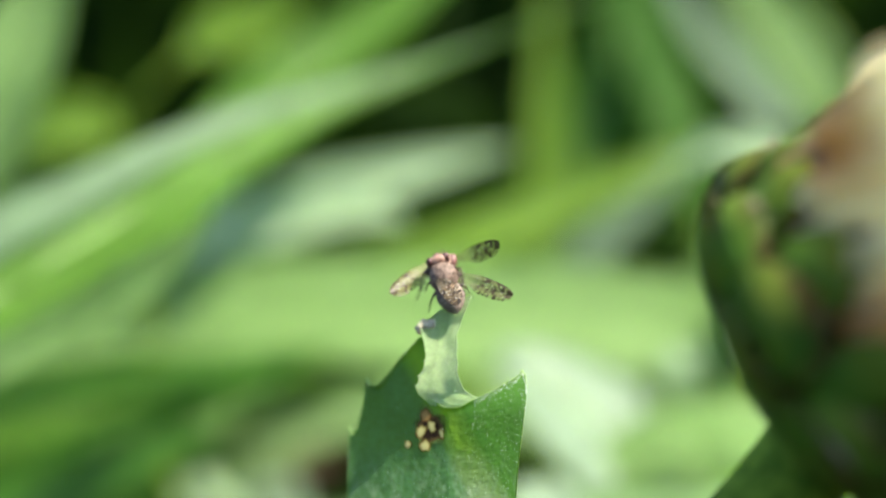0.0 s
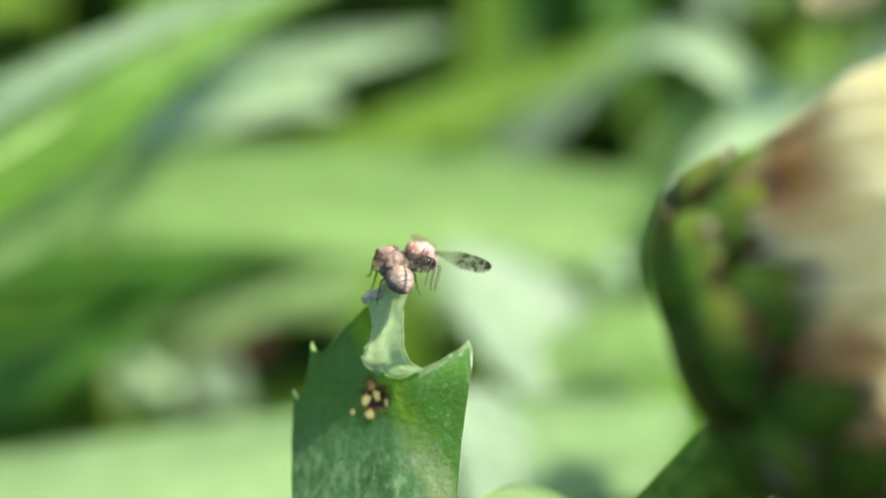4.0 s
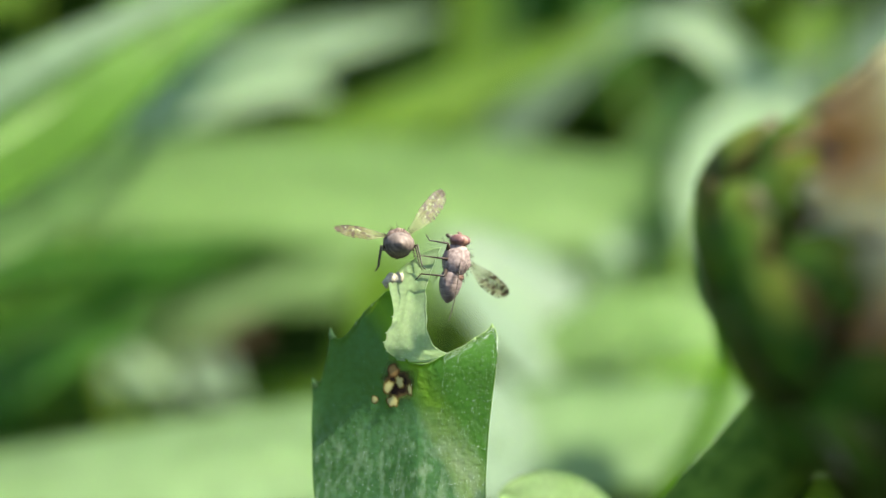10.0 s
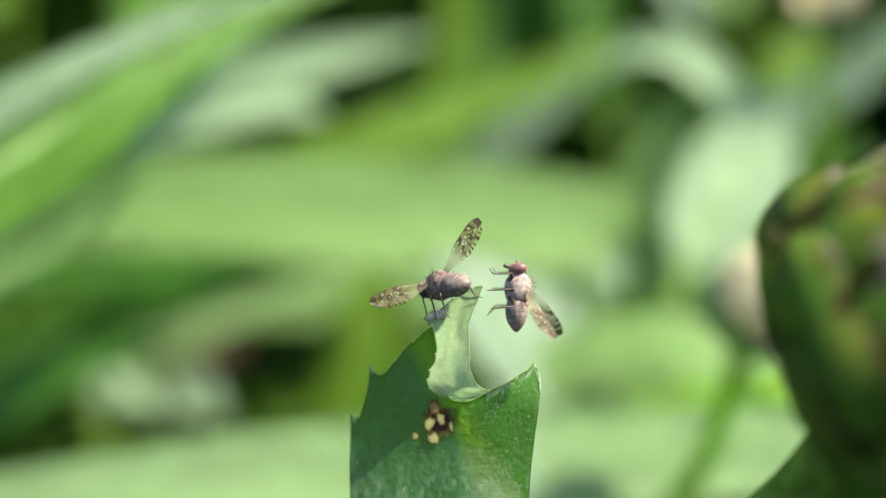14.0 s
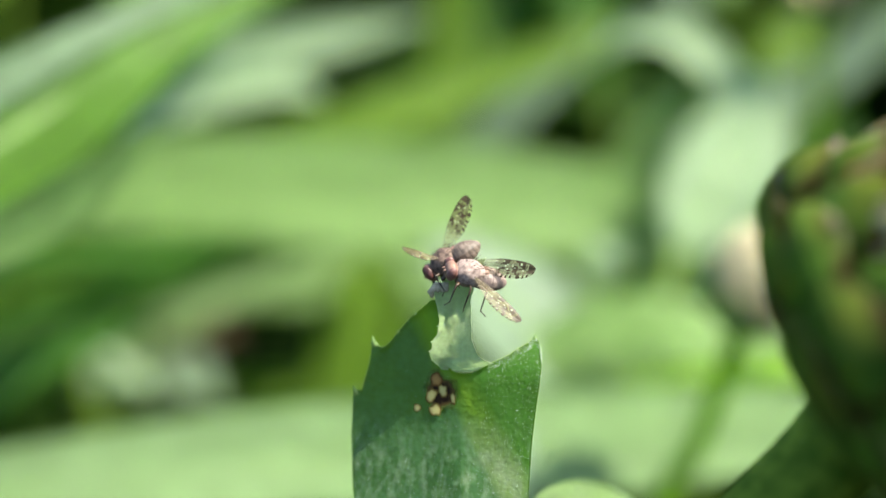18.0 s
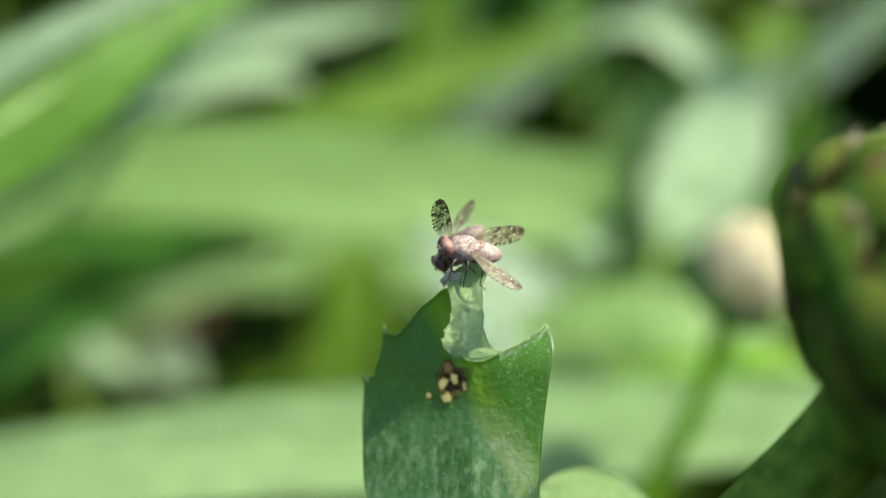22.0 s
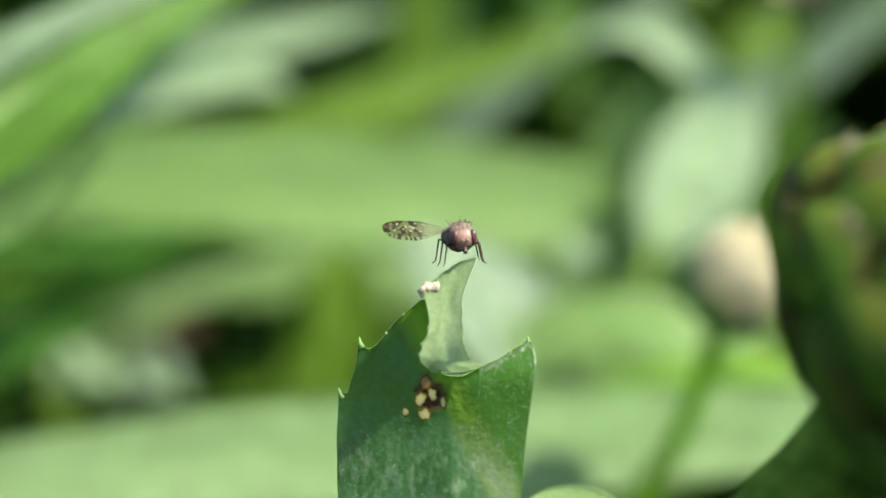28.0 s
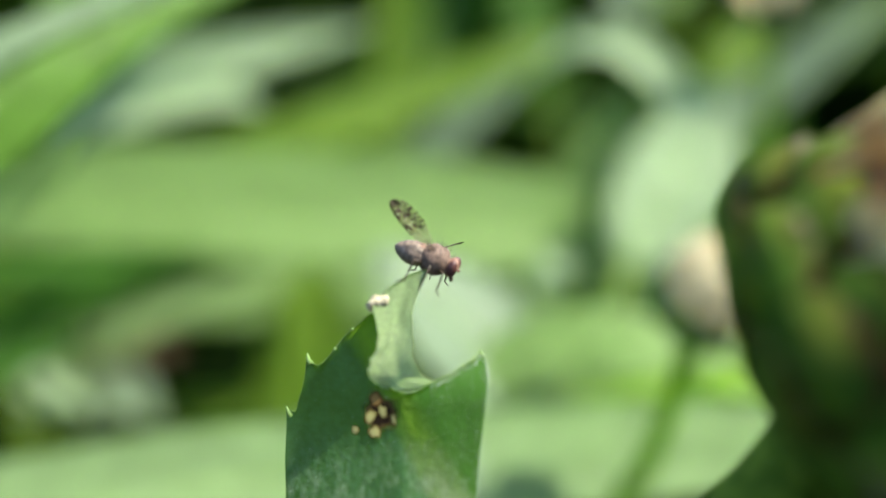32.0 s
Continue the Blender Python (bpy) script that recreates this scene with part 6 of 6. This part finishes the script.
    walk(fly_two, [
        (0, stand(0.00112, 0.00492, 0.22970, (0.197, -0.860, 0.470), (-0.010, 0.478, 0.879))),
        (0.5, stand(0.00172, 0.00488, 0.22960, (0.134, -0.865, 0.484), (-0.006, 0.487, 0.873))),
        (1, stand(0.00167, 0.00487, 0.22959, (0.126, -0.889, 0.441), (0.004, 0.445, 0.896))),
        (1.5, stand(0.00144, 0.00485, 0.22951, (0.147, -0.885, 0.442), (0.002, 0.447, 0.894))),
        (2, stand(0.00156, 0.00493, 0.22975, (0.165, -0.878, 0.449), (0.004, 0.456, 0.890))),
        (2.5, stand(0.00238, 0.00488, 0.22961, (0.057, -0.913, 0.404), (0.102, 0.408, 0.907))),
        (3, stand(0.00367, 0.00457, 0.22876, (-0.326, -0.939, 0.108), (0.593, -0.114, 0.797))),
        (3.5, stand(0.00306, 0.00460, 0.22913, (-0.176, -0.885, 0.432), (0.377, 0.345, 0.860))),
        (5.5, stand(0.00325, 0.00259, 0.22624, (-0.438, -0.873, 0.215), (0.585, -0.095, 0.806))),
        (6, stand(0.00349, 0.00267, 0.22647, (-0.415, -0.895, 0.167), (0.650, -0.163, 0.742))),
        (6.5, stand(0.00294, 0.00278, 0.22676, (-0.186, -0.828, 0.528), (0.703, 0.264, 0.661))),
        (7, stand(0.00295, 0.00258, 0.22622, (-0.418, -0.883, 0.215), (0.589, -0.083, 0.804))),
        (7.5, stand(0.00167, 0.00232, 0.22564, (-0.745, -0.624, 0.236), (0.505, -0.297, 0.810))),
        (8, stand(0.00233, 0.00220, 0.22545, (-0.764, -0.555, 0.329), (0.592, -0.402, 0.699))),
        (8.5, stand(0.00300, 0.00245, 0.22556, (-0.141, -0.085, 0.986), (0.742, -0.668, 0.048))),
        (9, stand(0.00381, 0.00304, 0.22689, (0.016, 0.251, 0.968), (0.694, -0.700, 0.170))),
        (9.5, stand(0.00371, 0.00329, 0.22759, (0.070, 0.302, 0.951), (0.854, -0.510, 0.099))),
        (10, stand(0.00384, 0.00327, 0.22753, (0.135, 0.350, 0.927), (0.933, -0.359, -0.000))),
        (10.5, stand(0.00431, 0.00315, 0.22721, (0.164, 0.347, 0.923), (0.927, -0.375, -0.024))),
        (11, stand(0.00447, 0.00313, 0.22714, (0.262, 0.340, 0.903), (0.949, -0.262, -0.176))),
        (11.5, stand(0.00521, 0.00321, 0.22736, (0.211, 0.341, 0.916), (0.960, -0.249, -0.128))),
        (12, stand(0.00488, 0.00319, 0.22731, (0.157, 0.341, 0.927), (0.978, -0.186, -0.097))),
        (12.5, stand(0.00540, 0.00327, 0.22753, (0.156, 0.338, 0.928), (0.981, -0.160, -0.106))),
        (13, stand(0.00494, 0.00334, 0.22771, (0.103, 0.340, 0.935), (0.990, -0.131, -0.061))),
        (13.5, stand(0.00485, 0.00333, 0.22768, (0.049, 0.341, 0.939), (0.993, -0.118, -0.009))),
        (14, stand(0.00497, 0.00346, 0.22804, (-0.052, 0.342, 0.938), (0.992, -0.089, 0.087))),
        (14.5, stand(0.00464, 0.00362, 0.22862, (-0.104, 0.292, 0.951), (0.981, -0.125, 0.146))),
        (16.5, stand(0.00424, 0.00296, 0.22784, (-0.564, 0.016, 0.826), (0.796, -0.254, 0.549))),
        (17, stand(0.00312, 0.00278, 0.22765, (-0.672, -0.068, 0.737), (0.720, -0.292, 0.630))),
        (17.5, stand(0.00236, 0.00256, 0.22791, (-0.874, -0.229, 0.428), (0.475, -0.223, 0.851))),
        (18, stand(0.00192, 0.00229, 0.22776, (-0.928, -0.268, 0.261), (0.326, -0.242, 0.914))),
        (18.5, stand(0.00222, 0.00217, 0.22741, (-0.920, -0.262, 0.292), (0.355, -0.237, 0.904))),
        (19, stand(0.00121, 0.00239, 0.22804, (-0.913, -0.255, 0.317), (0.376, -0.232, 0.897))),
        (19.5, stand(0.00097, 0.00252, 0.22839, (-0.923, -0.274, 0.270), (0.327, -0.189, 0.926))),
        (20, stand(0.00078, 0.00246, 0.22822, (-0.929, -0.295, 0.222), (0.278, -0.163, 0.947))),
        (20.5, stand(0.00064, 0.00236, 0.22796, (-0.934, -0.299, 0.197), (0.255, -0.168, 0.952))),
        (21, stand(0.00086, 0.00240, 0.22805, (-0.935, -0.312, 0.170), (0.231, -0.171, 0.958))),
        (21.5, stand(0.00066, 0.00245, 0.22819, (-0.937, -0.309, 0.165), (0.225, -0.170, 0.959))),
        (22, stand(0.00089, 0.00255, 0.22847, (-0.939, -0.302, 0.163), (0.223, -0.177, 0.959))),
        (22.13, stand(0.00109, 0.00255, 0.22897, (-0.939, -0.302, 0.163), (0.223, -0.177, 0.959))),
        (22.2, stand(-0.00034, 0.00534, 0.23614, (-0.939, -0.302, 0.163), (0.223, -0.177, 0.959))),
        (22.3, stand(-0.00034, 0.00334, 0.25814, (-0.939, -0.302, 0.163), (0.223, -0.177, 0.959))),
        (22.6, stand(-0.03000, -0.06000, 0.42000, (-0.939, -0.302, 0.163), (0.223, -0.177, 0.959))),
        (24, stand(-0.20000, -0.40000, 0.50000, (-0.939, -0.302, 0.163), (0.223, -0.177, 0.959))),
        (26, stand(-0.50000, -1.20000, 0.12000, (-0.939, -0.302, 0.163), (0.223, -0.177, 0.959))),
        (28, stand(-0.55000, -1.30000, 0.02000, (-0.939, -0.302, 0.163), (0.223, -0.177, 0.959))),
        (32, stand(-0.55000, -1.30000, 0.02000, (-0.939, -0.302, 0.163), (0.223, -0.177, 0.959))),
    ])
    walk(wings_two[0], [
        (0, spread(1, (0.752, 0.653, 0.090), (-0.627, 0.666, 0.403))),
        (0.25, spread(1, (0.135, 0.950, 0.282), (-0.960, 0.055, 0.273))),
        (0.5, spread(1, (-0.549, 0.764, 0.339), (-0.801, -0.597, 0.048))),
        (0.75, spread(1, (0.072, 0.967, 0.244), (-0.973, 0.013, 0.232))),
        (1, spread(1, (0.664, 0.746, 0.055), (-0.720, 0.618, 0.317))),
        (1.5, spread(1, (0.492, 0.791, 0.365), (-0.859, 0.374, 0.348))),
        (1.75, spread(1, (-0.174, 0.872, 0.458), (-0.968, -0.237, 0.084))),
        (2, spread(1, (-0.759, 0.543, 0.360), (-0.627, -0.758, -0.179))),
        (2.5, spread(1, (0.319, 0.876, 0.362), (-0.941, 0.246, 0.233))),
        (2.75, spread(1, (-0.417, 0.884, 0.211), (-0.905, -0.382, -0.186))),
        (3, spread(1, (-0.877, 0.443, -0.186), (-0.349, -0.853, -0.388))),
        (3.5, spread(1, (-0.182, 0.982, 0.043), (-0.983, -0.183, 0.022))),
        (4.5, spread(1, (0.187, 0.965, 0.184), (-0.702, 0.001, 0.712))),
        (5.5, spread(1, (0.527, 0.850, 0.019), (0.008, -0.027, 1.000))),
        (6, spread(1, (0.204, 0.820, -0.534), (0.855, 0.117, 0.506))),
        (6.5, spread(1, (0.212, 0.802, -0.559), (0.481, 0.413, 0.774))),
        (7, spread(1, (0.564, 0.823, 0.070), (0.026, -0.102, 0.994))),
        (7.5, spread(1, (0.193, 0.919, 0.343), (0.770, -0.358, 0.528))),
        (8, spread(1, (0.002, 0.952, -0.306), (-0.126, 0.304, 0.944))),
        (8.5, spread(1, (0.050, 0.734, 0.678), (-0.141, -0.666, 0.732))),
        (8.75, spread(1, (-0.305, 0.854, 0.421), (0.431, -0.271, 0.861))),
        (9, spread(1, (-0.695, 0.653, 0.301), (0.643, 0.376, 0.668))),
        (9.5, spread(1, (-0.961, -0.034, 0.275), (0.117, 0.850, 0.514))),
        (9.75, spread(1, (-0.977, 0.186, 0.100), (0.155, 0.310, 0.938))),
        (10, spread(1, (-0.886, 0.453, 0.099), (-0.068, -0.339, 0.938))),
        (10.5, spread(1, (-0.793, 0.562, 0.234), (0.038, -0.337, 0.941))),
        (10.75, spread(1, (-0.882, 0.312, 0.354), (-0.091, -0.848, 0.522))),
        (11, spread(1, (-0.961, 0.043, 0.274), (-0.083, -0.987, -0.137))),
        (11.5, spread(1, (-0.997, 0.069, 0.027), (-0.072, -0.988, -0.134))),
        (12, spread(1, (-0.992, 0.095, 0.079), (-0.102, -0.991, -0.083))),
        (12.5, spread(1, (-0.853, 0.480, 0.202), (-0.477, -0.876, 0.069))),
        (12.75, spread(1, (-0.835, 0.544, 0.077), (-0.337, -0.618, 0.711))),
        (13, spread(1, (-0.854, 0.516, -0.060), (-0.084, -0.024, 0.996))),
        (13.25, spread(1, (-0.822, 0.570, 0.005), (-0.410, -0.597, 0.689))),
        (13.5, spread(1, (-0.817, 0.569, 0.095), (-0.570, -0.821, 0.016))),
        (14, spread(1, (-0.730, 0.542, 0.417), (-0.679, -0.505, -0.533))),
        (14.5, spread(1, (-0.673, 0.714, 0.191), (-0.552, -0.314, -0.773))),
        (16.5, spread(1, (-0.690, 0.723, -0.019), (-0.196, -0.212, -0.957))),
        (17, spread(1, (-0.778, 0.580, -0.241), (0.035, -0.343, -0.939))),
        (17.5, spread(1, (-0.620, 0.756, -0.210), (0.009, -0.261, -0.965))),
        (18, spread(1, (-0.728, 0.641, -0.242), (0.073, -0.278, -0.958))),
        (18.5, spread(1, (-0.413, 0.906, -0.090), (0.031, -0.085, -0.996))),
        (19, spread(1, (-0.769, 0.612, -0.183), (0.016, -0.267, -0.964))),
        (19.5, spread(1, (-0.720, 0.625, -0.302), (0.085, -0.352, -0.932))),
        (20, spread(1, (-0.693, 0.634, -0.343), (0.096, -0.391, -0.916))),
        (20.5, spread(1, (-0.674, 0.732, -0.095), (-0.073, -0.194, -0.978))),
        (21, spread(1, (-0.729, 0.635, -0.255), (0.036, -0.338, -0.941))),
        (21.5, spread(1, (-0.748, 0.630, -0.208), (-0.003, -0.316, -0.949))),
        (22, spread(1, (-0.738, 0.627, -0.248), (0.038, -0.328, -0.944))),
        (32, spread(1, (-0.738, 0.627, -0.248), (0.038, -0.328, -0.944))),
    ])
    walk(wings_two[1], [
        (0, spread(-1, (0.324, -0.712, -0.622), (-0.934, -0.343, -0.094))),
        (0.5, spread(-1, (0.022, -0.999, 0.048), (-0.963, -0.009, 0.269))),
        (1, spread(-1, (-0.062, -0.940, -0.335), (-0.979, -0.008, 0.204))),
        (1.5, spread(-1, (0.652, -0.626, -0.428), (-0.743, -0.641, -0.193))),
        (2, spread(-1, (0.017, -0.996, 0.089), (-0.974, 0.003, 0.225))),
        (2.5, spread(-1, (0.810, -0.543, -0.220), (-0.572, -0.815, -0.095))),
        (2.75, spread(-1, (0.029, -0.997, -0.073), (-0.957, -0.007, -0.290))),
        (3, spread(-1, (-0.790, -0.595, -0.146), (-0.459, 0.733, -0.501))),
        (3.25, spread(-1, (-0.828, -0.560, 0.022), (-0.230, 0.303, -0.925))),
        (3.5, spread(-1, (-0.893, -0.432, 0.125), (0.010, -0.296, -0.955))),
        (5.5, spread(-1, (-0.965, -0.001, 0.262), (-0.223, 0.528, -0.819))),
        (6, spread(-1, (-1.000, 0.027, -0.000), (0.017, 0.624, -0.781))),
        (6.25, spread(-1, (-0.984, 0.159, 0.077), (0.137, 0.962, -0.235))),
        (6.5, spread(-1, (-0.953, 0.211, 0.218), (0.284, 0.873, 0.395))),
        (6.75, spread(-1, (-0.678, 0.317, 0.663), (0.733, 0.234, 0.639))),
        (7, spread(-1, (-0.346, 0.004, 0.938), (0.808, -0.508, 0.300))),
        (7.5, spread(-1, (-0.663, 0.090, 0.743), (0.698, -0.285, 0.657))),
        (8, spread(-1, (-0.996, -0.060, 0.071), (0.087, -0.361, 0.929))),
        (8.25, spread(-1, (-0.865, -0.484, -0.131), (-0.238, 0.165, 0.957))),
        (8.5, spread(-1, (-0.548, -0.836, -0.016), (-0.672, 0.429, 0.604))),
        (9, spread(-1, (-0.850, -0.351, -0.393), (-0.526, 0.605, 0.598))),
        (9.5, spread(-1, (-0.966, -0.248, 0.071), (-0.169, 0.815, 0.554))),
        (10, spread(-1, (-0.438, -0.761, 0.479), (-0.287, 0.623, 0.728))),
        (10.5, spread(-1, (-0.579, -0.753, 0.313), (-0.429, 0.608, 0.668))),
        (11, spread(-1, (-0.924, 0.022, 0.382), (0.077, 0.989, 0.129))),
        (11.5, spread(-1, (-0.991, -0.042, 0.124), (-0.025, 0.990, 0.138))),
        (11.75, spread(-1, (-0.618, -0.735, 0.280), (-0.684, 0.678, 0.269))),
        (12, spread(-1, (0.156, -0.947, 0.280), (-0.885, -0.008, 0.466))),
        (12.25, spread(-1, (-0.481, -0.857, 0.184), (-0.592, 0.473, 0.653))),
        (12.5, spread(-1, (-0.900, -0.363, 0.240), (-0.032, 0.606, 0.795))),
        (13, spread(-1, (-0.593, -0.693, 0.410), (-0.543, 0.720, 0.432))),
        (13.5, spread(-1, (-0.812, -0.562, 0.155), (-0.174, 0.487, 0.856))),
        (14, spread(-1, (-0.767, -0.414, 0.490), (-0.319, 0.909, 0.268))),
        (14.5, spread(-1, (-0.845, -0.517, 0.133), (-0.484, 0.847, 0.220))),
        (16.5, spread(-1, (-0.984, -0.139, -0.110), (-0.171, 0.908, 0.382))),
        (17, spread(-1, (-0.971, -0.230, 0.061), (-0.153, 0.800, 0.580))),
        (17.5, spread(-1, (-0.886, 0.357, 0.297), (0.462, 0.744, 0.483))),
        (18, spread(-1, (-0.898, 0.322, 0.298), (0.436, 0.730, 0.526))),
        (18.5, spread(-1, (-0.989, -0.137, 0.064), (-0.064, 0.762, 0.645))),
        (19, spread(-1, (-0.891, 0.416, 0.180), (0.446, 0.733, 0.514))),
        (19.5, spread(-1, (-0.895, 0.313, 0.316), (0.435, 0.767, 0.472))),
        (20, spread(-1, (-0.845, 0.201, 0.496), (0.444, 0.782, 0.438))),
        (20.5, spread(-1, (-0.997, -0.027, 0.076), (0.021, 0.828, 0.560))),
        (21, spread(-1, (-0.995, 0.027, 0.091), (0.072, 0.836, 0.544))),
        (21.5, spread(-1, (-0.942, -0.061, 0.330), (0.158, 0.787, 0.596))),
        (22, spread(-1, (-0.979, -0.020, 0.204), (0.104, 0.810, 0.577))),
        (32, spread(-1, (-0.979, -0.020, 0.204), (0.104, 0.810, 0.577))),
    ])

motions()
